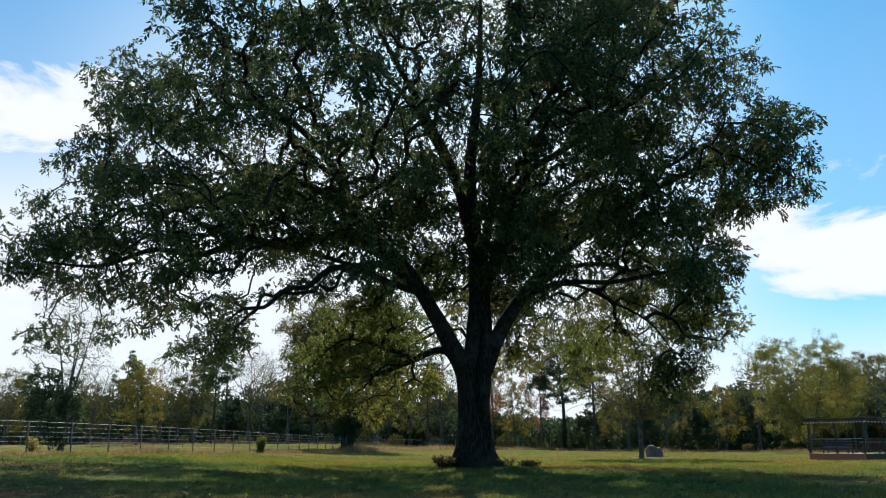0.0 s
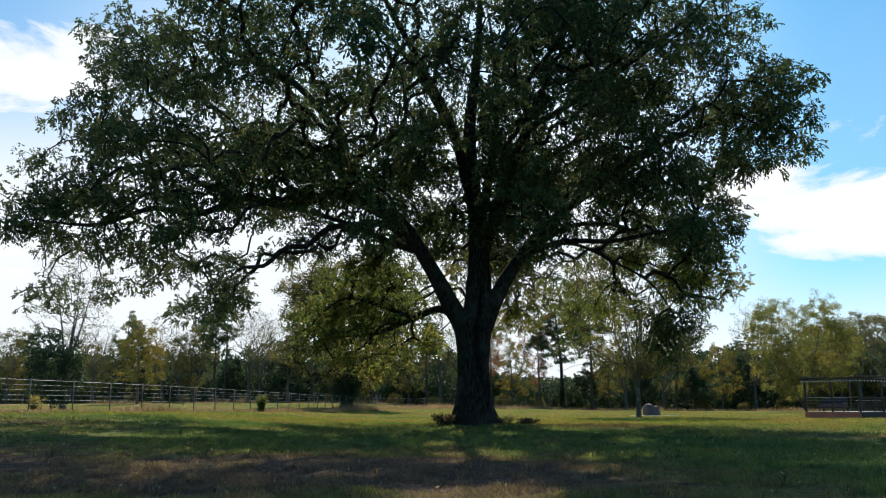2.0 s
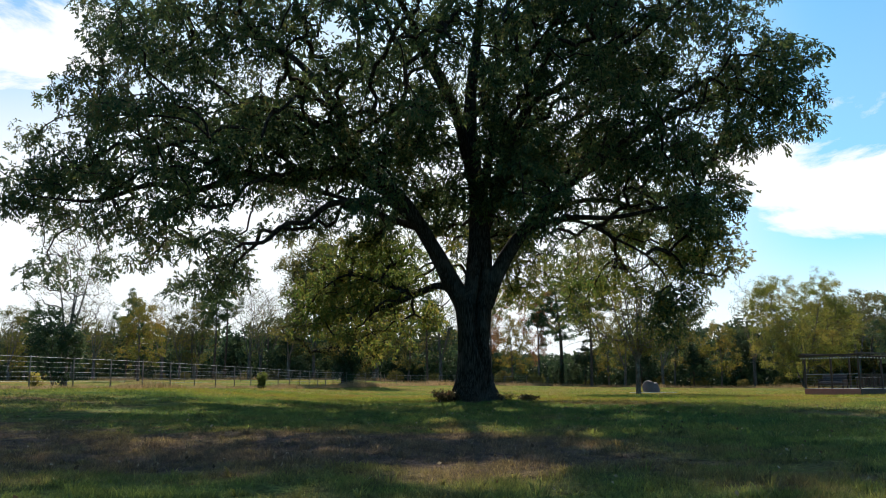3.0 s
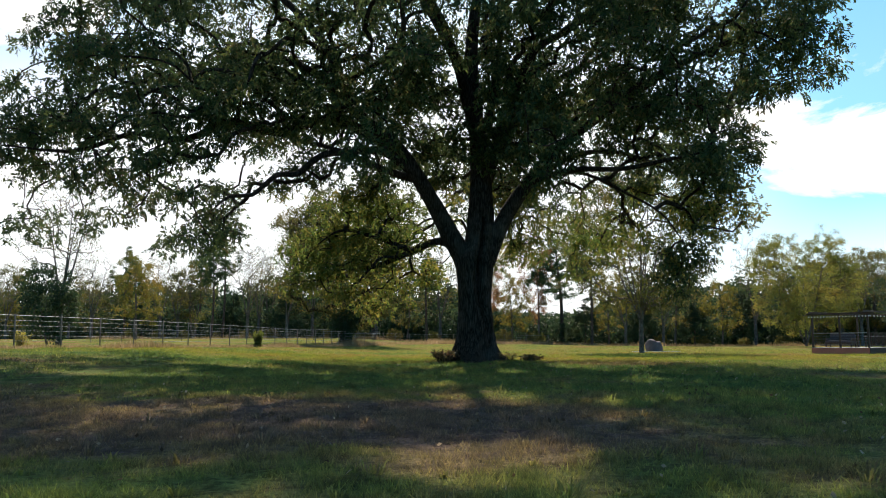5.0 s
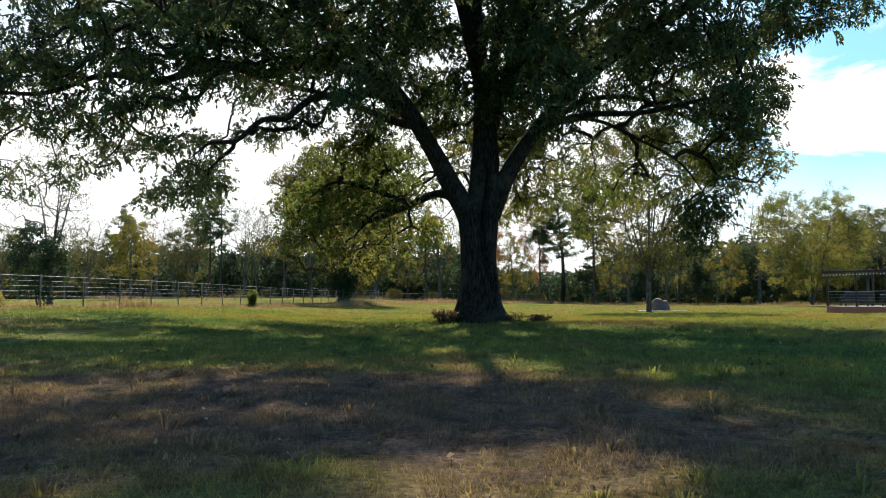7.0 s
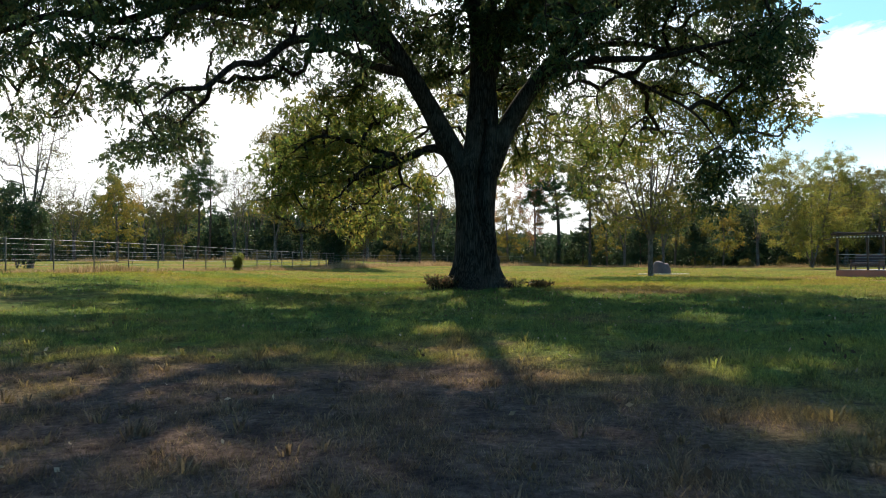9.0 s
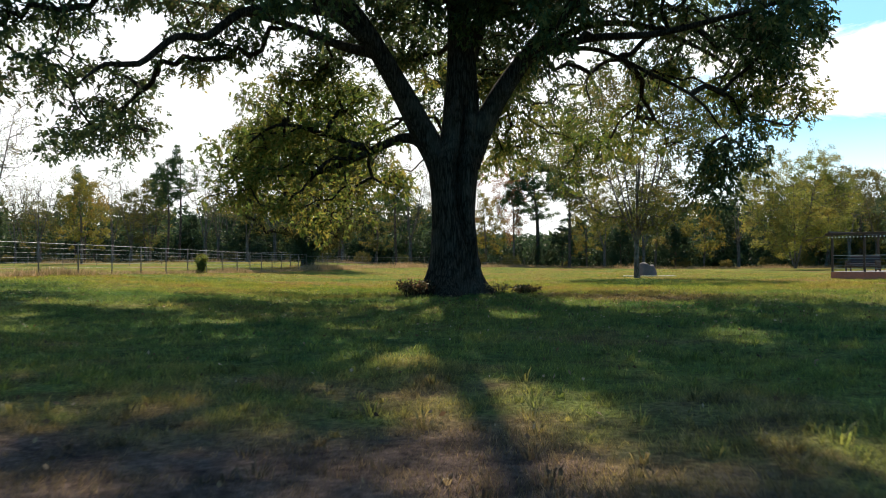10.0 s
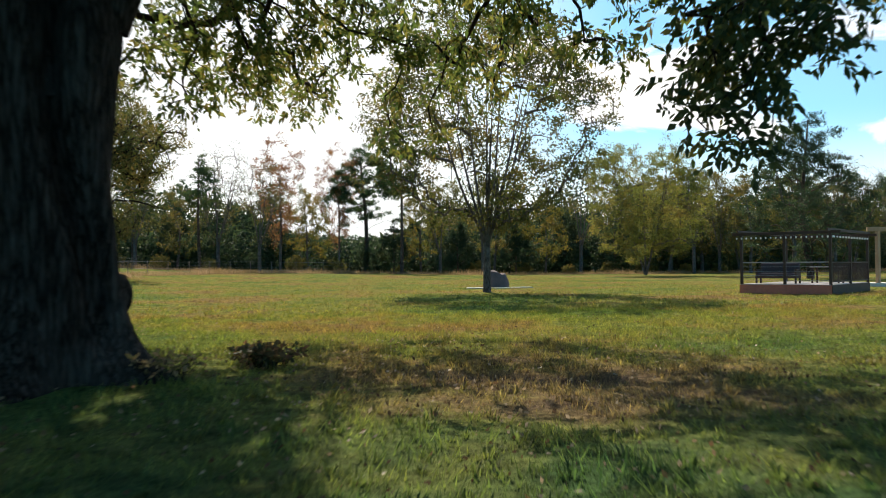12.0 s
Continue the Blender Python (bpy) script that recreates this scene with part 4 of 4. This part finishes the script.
def fence(corners, height, rails, gap, label):
    fe = thing("fence", (corners[0][0], corners[0][1], 0), label, "fence")
    o = Vector((corners[0][0], corners[0][1], 0))
    pm = bm_mesh("fence_post", bmesh_cyl(0.035, height + 0.35, 8), POST, True)
    pts = catmull([(x, y, 0, 0) for x, y in corners], 0.4)[:, :2]
    run = np.concatenate([[0], np.cumsum(np.linalg.norm(np.diff(pts, axis=0), axis=1))])
    n = max(2, int(run[-1] / gap) + 1)
    at = np.linspace(0, run[-1], n)
    px, py = np.interp(at, run, pts[:, 0]), np.interp(at, run, pts[:, 1])
    for x, y in zip(px, py):
        p = part("post", pm, fe)
        p.location = (x - o.x, y - o.y, gz(x, y) - 0.3)
    m = max(n * 2, 8)
    at = np.linspace(0, run[-1], m)
    lx, ly = np.interp(at, run, pts[:, 0]), np.interp(at, run, pts[:, 1])
    for k in range(rails):
        h = height * (0.24 + 0.74 * k / (rails - 1))
        line = np.column_stack([lx - o.x, ly - o.y + 0.05, ground_z(lx, ly, 0.0) + h])
        v, f = tube(line, np.full(m, 0.012 if k == rails - 1 else 0.0065), 6)
        part("rail", mesh_from("fence_rail", v, f, 4, STEEL, True), fe, "pale metal rail")
    return fe


def bmesh_cyl(r, h, seg, r2=None, at=(0, 0, 0)):
    bm = bmesh.new()
    bmesh.ops.create_cone(bm, cap_ends=True, segments=seg, radius1=r, radius2=r if r2 is None else r2, depth=h, matrix=Matrix.Translation((at[0], at[1], at[2] + h / 2)))
    return bm


fence([(-24.0, 26.0), (-19.2, 39.0), (-14.2, 64.4), (-10.5, 96.0)], 1.55, 6, 3.0, "long paddock fence with pale horizontal rails")
fence([(-10.5, 96.0), (-6.0, 112.0), (6.0, 128.0), (16.0, 131.0)], 1.35, 4, 3.2, "low far paddock fence with pale rails")
fence([(-70.0, 98.0), (-30.0, 112.0), (-9.0, 126.0)], 1.4, 5, 3.5, "far paddock fence of pale rails")

# ---- boulder ----
STONE = plain_material("grey_stone", (0.13, 0.105, 0.11), 0.9, 0.0, 6.0, 0.25, 0.5)
SLAB = plain_material("pale_slab", (0.55, 0.52, 0.46), 0.85, 0.0, 5.0, 0.15, 0.3)


def boulder():
    x, y = 17.5, 72.3
    b = thing("boulder", (x, y, gz(x, y)), "rounded grey boulder on pale flat slabs", "boulder")
    bm = bmesh.new()
    bmesh.ops.create_icosphere(bm, subdivisions=4, radius=1.0)
    for v in bm.verts:
        p = v.co.copy()
        p.z = min(max(p.z, -0.15), 0.82 - 0.1 * p.x)
        p = Vector([math.copysign(abs(c) ** 0.72, c) for c in p])
        p = Vector((p.x * 0.66 - 0.12 * p.z, p.y * 0.58, p.z * 1.08))
        p.z -= 0.16 * math.exp(-((p.x - 0.18) / 0.16) ** 2) * max(0.0, p.z)
        v.co = p * (1 + 0.13 * noise.noise(p * 1.7 + Vector((2, 0, 1))) + 0.05 * noise.noise(p * 5))
    part("rock", bm_mesh("rock", bm, STONE, True), b)
    for k, (sx, sy, px, py) in enumerate([(1.2, 0.9, -1.3, -0.7), (1.0, 0.8, 1.3, -0.6), (1.4, 0.7, 0.0, -1.1)]):
        part("slab", box_mesh("slab", (sx, sy, 0.07), SLAB, (px, py, 0.035), 0.2 * k, 0.02), b)


boulder()

# ---- deck with pergola ----
DECK = plain_material("red_brown_fascia", (0.5, 0.17, 0.12), 0.7, 0.0, 8.0, 0.2)
BOARD = plain_material("pale_deck_board", (0.36, 0.32, 0.31), 0.6, 0.0, 10.0, 0.2)
DARKWOOD = plain_material("dark_stained_wood", (0.075, 0.05, 0.04), 0.6, 0.0, 10.0, 0.25)
BULB = plain_material("white_bulb", (0.8, 0.8, 0.78), 0.3, 0.0, 10.0, 0.05)
TAN = plain_material("tan_timber", (0.42, 0.27, 0.17), 0.7, 0.0, 8.0, 0.2)
CUSHION = plain_material("grey_cushion", (0.07, 0.06, 0.07), 0.9, 0.0, 20.0, 0.15)


def deck():
    ax, ay = 24.6, 59.0
    turn = -53.0
    z = gz(27, 60)
    d = thing("deck", (ax, ay, z), "raised deck with red-brown fascia and thin railings", "deck", turn=turn)
    # local x runs along the front, local y along the side
    L, W, H = 3.8, 6.0, 0.38
    part("fascia", box_mesh("fascia", (L, 0.04, H), DECK, (L / 2, 0.0, H / 2)), d, "red-brown front fascia")
    part("fascia", box_mesh("fascia_side", (0.04, W, H), DARKWOOD, (L, W / 2, H / 2)), d)
    part("fascia", box_mesh("fascia_side2", (0.04, W, H), DARKWOOD, (0, W / 2, H / 2)), d)
    bd = box_mesh("deck_board", (0.14, W + 0.1, 0.03), BOARD, (0, 0, 0), 0, 0.004)
    for i in range(int(L / 0.15)):
        p = part("board", bd, d)
        p.location = (0.08 + i * 0.15, W / 2, H + 0.015)
    post = box_mesh("deck_post", (0.11, 0.11, 2.15), DARKWOOD, (0, 0, 1.075), 0, 0.008)
    for x, y in ((0.06, 0.06), (L / 2, 0.06), (L - 0.06, 0.06), (L - 0.06, W / 2), (L - 0.06, W - 0.06), (0.06, W - 0.06)):
        p = part("post", post, d, "dark timber post")
        p.location = (x, y, H)
    # railings: thin cables in front, balusters on the side
    for k in range(5):
        me = bm_mesh("cable", box(bmesh.new(), (L - 0.1, 0.018, 0.018 if k < 4 else 0.045), (L / 2, 0.06, H + 0.2 + 0.19 * k)), STEEL if k < 4 else BOARD)
        part("rail", me, d)
    for h in (0.14, 0.95):
        part("rail", box_mesh("side_rail", (0.05, W - 0.1, 0.05), DARKWOOD, (L - 0.06, W / 2, H + h)), d)
    bal = box_mesh("baluster", (0.03, 0.03, 0.8), DARKWOOD, (0, 0, 0.4))
    for i in range(int(W / 0.16)):
        p = part("baluster", bal, d)
        p.location = (L - 0.06, 0.14 + i * 0.16, H + 0.15)
    # pergola
    for y in (0.06, W - 0.06):
        part("beam", box_mesh("beam", (L + 0.7, 0.06, 0.13), DARKWOOD, (L / 2, y, H + 2.2), 0, 0.006), d)
    for x in (0.06, L - 0.06):
        part("beam", box_mesh("cross_beam", (0.06, W + 0.7, 0.12), DARKWOOD, (x, W / 2, H + 2.3), 0, 0.006), d)
    # festoon of lamps, a thing of its own
    lights = thing("string_lights", (ax, ay, z), "string of small white bulbs under the pergola beam", "lights", turn=turn)
    wire = catmull([(i * 0.38 - 0.2, -0.06, H + 2.1 - (0.06 if i % 2 else 0.0), 0) for i in range(12)], 0.1)
    v, f = tube(wire[:, :3], np.full(len(wire), 0.006), 5)
    part("wire", mesh_from("wire", v, f, 4, DARKWOOD), lights)
    wire2 = catmull([(L + 0.06, i * 0.42, H + 2.1 - (0.06 if i % 2 else 0.0), 0) for i in range(14)], 0.1)
    v, f = tube(wire2[:, :3], np.full(len(wire2), 0.006), 5)
    part("wire", mesh_from("wire_side", v, f, 4, DARKWOOD), lights)
    bm = bmesh.new()
    bmesh.ops.create_uvsphere(bm, u_segments=8, v_segments=6, radius=0.036, matrix=Matrix.Diagonal((1, 1, 1.4, 1)))
    bulb = bm_mesh("bulb", bm, BULB, True)
    socket = bm_mesh("socket", bmesh_cyl(0.016, 0.05, 6, None, (0, 0, 0.04)), DARKWOOD)
    for i in range(20):
        p = part("bulb", bulb, lights)
        p.location = (-0.1 + i * 0.21, -0.06, H + 2.01)
        part("socket", socket, p)
    for i in range(13):
        p = part("bulb", bulb, lights)
        p.location = (L + 0.06, 0.2 + i * 0.44, H + 2.01)
        part("socket", socket, p)
    # bench and table on the deck
    rot = Matrix.Rotation(radians(turn), 4, "Z")

    def at(x, y):
        q = rot @ Vector((x, y, 0))
        return (ax + q.x, ay + q.y, z + H + 0.03)

    sofa = thing("bench", at(1.1, 1.6), "dark outdoor bench with pale grey cushions on the deck", "bench", turn=turn)
    part("seat", box_mesh("bench_seat", (1.7, 0.6, 0.14), CUSHION, (0, 0, 0.4), 0, 0.04), sofa)
    part("backrest", box_mesh("bench_back", (1.7, 0.14, 0.5), CUSHION, (0, 0.3, 0.66), 0, 0.04), sofa)
    part("frame", box_mesh("bench_frame", (1.8, 0.66, 0.1), DARKWOOD, (0, 0, 0.28), 0, 0.01), sofa)
    for sx in (-0.85, 0.85):
        part("armrest", box_mesh("bench_arm", (0.08, 0.6, 0.3), DARKWOOD, (sx, 0, 0.48), 0, 0.01), sofa)
        for sy in (-0.28, 0.28):
            part("leg", box_mesh("bench_leg", (0.07, 0.07, 0.24), DARKWOOD, (sx, sy, 0.12)), sofa)
    tb = thing("table", at(2.8, 3.0), "low table with a pale top on the deck", "table", turn=turn)
    part("tabletop", box_mesh("table_top", (1.3, 0.9, 0.05), BOARD, (0, 0, 0.72), 0, 0.01), tb)
    for sx in (-0.55, 0.55):
        for sy in (-0.36, 0.36):
            part("leg", box_mesh("table_leg", (0.07, 0.07, 0.7), DARKWOOD, (sx, sy, 0.35)), tb)


deck()


def porch():
    x, y = 38.0, 66.5
    p = thing("porch", (x, y, gz(x, y)), "tan timber porch post and header beam", "porch")
    part("post", box_mesh("porch_post", (0.2, 0.2, 3.1), TAN, (0, 0, 1.55), 0.3, 0.01), p)
    part("post", box_mesh("porch_post_far", (0.2, 0.2, 3.1), TAN, (3.4, -1.4, 1.55), 0.3, 0.01), p)
    part("beam", box_mesh("porch_beam", (4.6, 0.18, 0.24), TAN, (1.6, -0.66, 3.22), -0.39, 0.01), p)
    part("floor", box_mesh("porch_floor", (4.6, 2.6, 0.2), SLAB, (1.8, 0.4, 0.1), -0.39, 0.01), p, "pale concrete porch floor")


porch()


# ---- plants at the foot of the great tree, weeds, shrubs ----
def clump(name, label, at, seed, n, radius, height, leaf, mat, category="plant"):
    """A low plant: thin stems with leaves."""
    rng = np.random.default_rng(seed)
    x, y = at
    ob = thing(name, (x, y, gz(x, y)), label, category)
    pieces, tips = [], []
    for _ in range(n):
        a, r = rng.uniform(0, 6.28), radius * math.sqrt(rng.random())
        bx, by = math.cos(a) * r * 0.6, math.sin(a) * r * 0.6
        h = height * rng.uniform(0.5, 1.0)
        line = catmull([(bx, by, -0.05, 0.006), (bx * 1.15, by * 1.15, h * 0.5, 0.005), (math.cos(a) * r, math.sin(a) * r, h, 0.003)], 0.12)
        pieces.append(tube(line[:, :3], line[:, 3], 4))
        tips.extend(line[2:, :3])
    v, f = merged(pieces)
    part("stem_mass", mesh_from(name + "_stems", v, f, 4, BARK), ob)["kind"] = "stuff"
    v, f = leaves(rng, np.array(tips), 5, 0.08, leaf, 0.1, 0.8, 0.55)
    part("foliage", mesh_from(name + "_leaves", v, f, 4, mat), ob)
    return ob


clump("vine_clump", "dark leafy vine growing at the trunk's foot", (0.42, 34.6), 41, 130, 0.52, 0.42, 0.085, VINE_LEAF)
clump("vine_clump", "small dark vine sprouts beside the trunk", (3.75, 36.3), 42, 80, 0.42, 0.24, 0.1, VINE_LEAF)
clump("vine_clump", "tuft of dry sprouts at the trunk's foot", (2.75, 34.6), 43, 40, 0.34, 0.26, 0.07, WEED)
clump("fence_shrub", "upright light green shrub by the paddock fence", (-13.6, 66.5), 44, 50, 0.4, 1.2, 0.12, EDGE_LEAF, "bush")
clump("fence_shrub", "straggly light green shrub by the paddock fence", (-19.2, 42.2), 45, 34, 0.4, 0.8, 0.1, EDGE_LEAF, "bush")


def weeds(name, label, pts, half, height, n, seed):
    """Dry weeds in a strip along a line."""
    rng = np.random.default_rng(seed)
    line = catmull([(x, y, 0, 0) for x, y in pts], 0.5)[:, :2]
    k = rng.integers(0, len(line), n)
    p = line[k] + rng.normal(0, half, (n, 2))
    tall = height * rng.uniform(0.3, 1.0, n) * (0.35 + 0.65 * (np.sin(k * 0.21) + np.sin(k * 0.073 + 1)) ** 2 / 4 + 0.25)
    a = rng.uniform(0, 6.28, n)
    z = ground_z(p[:, 0], p[:, 1])
    w = 0.018
    b = np.column_stack([p, z])
    s = np.column_stack([np.cos(a) * w, np.sin(a) * w, np.zeros(n)])
    tip = b + np.column_stack([rng.normal(0, 0.1, n), rng.normal(0, 0.1, n), tall])
    v = np.stack([b - s, b + s, tip], 1).reshape(-1, 3)
    ob = new(name, mesh_from(name, v, np.arange(3 * n).reshape(-1, 3), 3, WEED))
    tagged(ob, label, "weeds", kind="stuff")


weeds("fence_weeds", "dry brown weeds along the paddock fence", [(-24.0, 26.2), (-19.2, 39.2), (-14.2, 64.6), (-10.5, 96.0)], 0.28, 0.42, 14000, 51)
weeds("fence_weeds", "brown dry weeds along the far paddock fence", [(-10.5, 96.0), (-6.0, 112.0), (6.0, 128.0), (16.0, 131.0)], 0.9, 0.8, 9000, 53)
weeds("wood_weeds", "tall pinkish dry weeds before the wood", [(-60, 150), (-10, 144), (30, 138), (60, 136), (110, 140)], 1.6, 0.8, 24000, 52)


# ---- grass and fallen leaves ----
def grass(name, label, x0, x1, y0, y1, n, tall, wide, seed, thin=0.0, cut=0.0):
    rng = np.random.default_rng(seed)
    x, y = rng.uniform(x0, x1, n), y0 + (y1 - y0) * rng.random(n) ** (1.0 + thin)
    tuft = np.sin(x * 3.1 + 2 * np.sin(y * 1.7)) * np.sin(y * 2.7 + 1.5 * np.sin(x * 2.3))
    tuft = 0.5 * tuft + 0.5 * np.sin(x * 9.7 + 3 * np.sin(y * 3.9)) * np.sin(y * 8.3 + 2.5 * np.sin(x * 4.7))
    keep = (np.hypot(x - 1.47, y - 35.2) > 1.0) & (rng.random(n) < 0.68 + 0.5 * tuft)
    x, y, tuft = x[keep], y[keep], tuft[keep]
    n = len(x)
    a = rng.uniform(0, 6.28, n)
    brown = smooth01((19 - y) / 4) * smooth01((y - 7) / 3) * smooth01((5 - x) / 5)
    h = tall * rng.uniform(0.4, 1.1, n) * (1 + 0.75 * tuft) * (1 - cut * brown)
    b = np.column_stack([x, y, ground_z(x, y) - 0.01])
    s = np.column_stack([np.cos(a), np.sin(a), np.zeros(n)]) * (wide * rng.uniform(0.6, 1.2, n))[:, None]
    lean = rng.normal(0, 0.55, (n, 2)) * h[:, None]
    tip = b + np.column_stack([lean, h])
    v = np.stack([b - s, b + s, tip], 1).reshape(-1, 3)
    ob = new(name, mesh_from(name, v, np.arange(3 * n).reshape(-1, 3), 3, BLADE))
    return tagged(ob, label, "grass", kind="stuff")


grass("grass", "short green and straw-brown lawn grass", -8, 10, 5, 30, 250000, 0.09, 0.006, 61, 0.0, 0.5)
grass("grass", "short matted brown grass in front of the pecan", -5.5, 5.5, 7, 19.5, 240000, 0.06, 0.0036, 66, 0.35)
grass("grass", "short green lawn grass under the pecan", -9, 20, 30, 48, 190000, 0.1, 0.009, 62)
grass("grass", "short lawn grass beyond the pecan", -20, 34, 48, 118, 90000, 0.11, 0.018, 63, 0.9)
grass("grass", "short lawn grass at the side", -24, -9, 12, 48, 60000, 0.1, 0.014, 64)
grass("grass", "short lawn grass at the side", 11, 26, 14, 30, 40000, 0.1, 0.014, 65)


def tufts(name, label, x0, x1, y0, y1, n, each, tall, seed):
    """Separate rank tufts that stand out of the mown turf: bent blades fanning from one root."""
    rng = np.random.default_rng(seed)
    cx, cy = rng.uniform(x0, x1, n), rng.uniform(y0, y1, n)
    far = np.hypot(cx - 1.5, cy - 35.2) > 1.5
    cx, cy = cx[far], cy[far]
    big = rng.uniform(0.45, 1.2, len(cx)) ** 1.5
    k = np.repeat(np.arange(len(cx)), each)
    m = len(k)
    a = rng.uniform(0, 6.28, m)
    r = rng.random(m) * 0.07 * big[k]
    root = np.column_stack([cx[k] + np.cos(a) * r, cy[k] + np.sin(a) * r, np.zeros(m)])
    root[:, 2] = ground_z(root[:, 0], root[:, 1]) - 0.01
    h = tall * big[k] * rng.uniform(0.5, 1.1, m)
    out = np.column_stack([np.cos(a), np.sin(a), np.zeros(m)])
    side = np.column_stack([-np.sin(a), np.cos(a), np.zeros(m)]) * (0.005 + 0.004 * rng.random(m))[:, None]
    up = np.array([[0, 0, 1.0]])
    mid = root + out * (h * rng.uniform(0.15, 0.45, m))[:, None] + up * (h * 0.7)[:, None]
    tip = mid + out * (h * rng.uniform(0.25, 0.7, m))[:, None] + up * (h * rng.uniform(-0.05, 0.4, m))[:, None]
    v = np.stack([root - side, root + side, mid + side * 0.8, tip, mid - side * 0.8], 1).reshape(-1, 3)
    i = np.arange(m)[:, None] * 5
    f = np.vstack([i + np.array([[0, 1, 2]]), i + np.array([[0, 2, 4]]), i + np.array([[4, 2, 3]])])
    tagged(new(name, mesh_from(name, v, f, 3, BLADE)), label, "grass", kind="stuff")


tufts("grass_tufts", "rank green and straw tufts standing out of the lawn", -7, 9, 7, 31, 1500, 16, 0.115, 67)
tufts("grass_tufts", "low tufts of grass round the pecan's foot", 0, 13, 29, 40, 700, 14, 0.11, 68)


def litter():
    rng = np.random.default_rng(71)
    n = 4600
    x, y = rng.uniform(-10, 16, n), rng.uniform(6, 46, n)
    m = n // 2
    x[:m], y[:m] = rng.normal(5.0, 4.0, m), rng.normal(33.0, 4.5, m)
    z = ground_z(x, y) + rng.uniform(0.02, 0.08, n)
    v, f = leaves(rng, np.column_stack([x, y, z]), 1, 0.01, 0.05, -0.1, 0.3, 0.6)
    tagged(new("fallen_leaves", mesh_from("fallen_leaves", v, f, 4, LITTER)), "scattered dry brown fallen leaves on the grass", "leaves", kind="stuff")


litter()
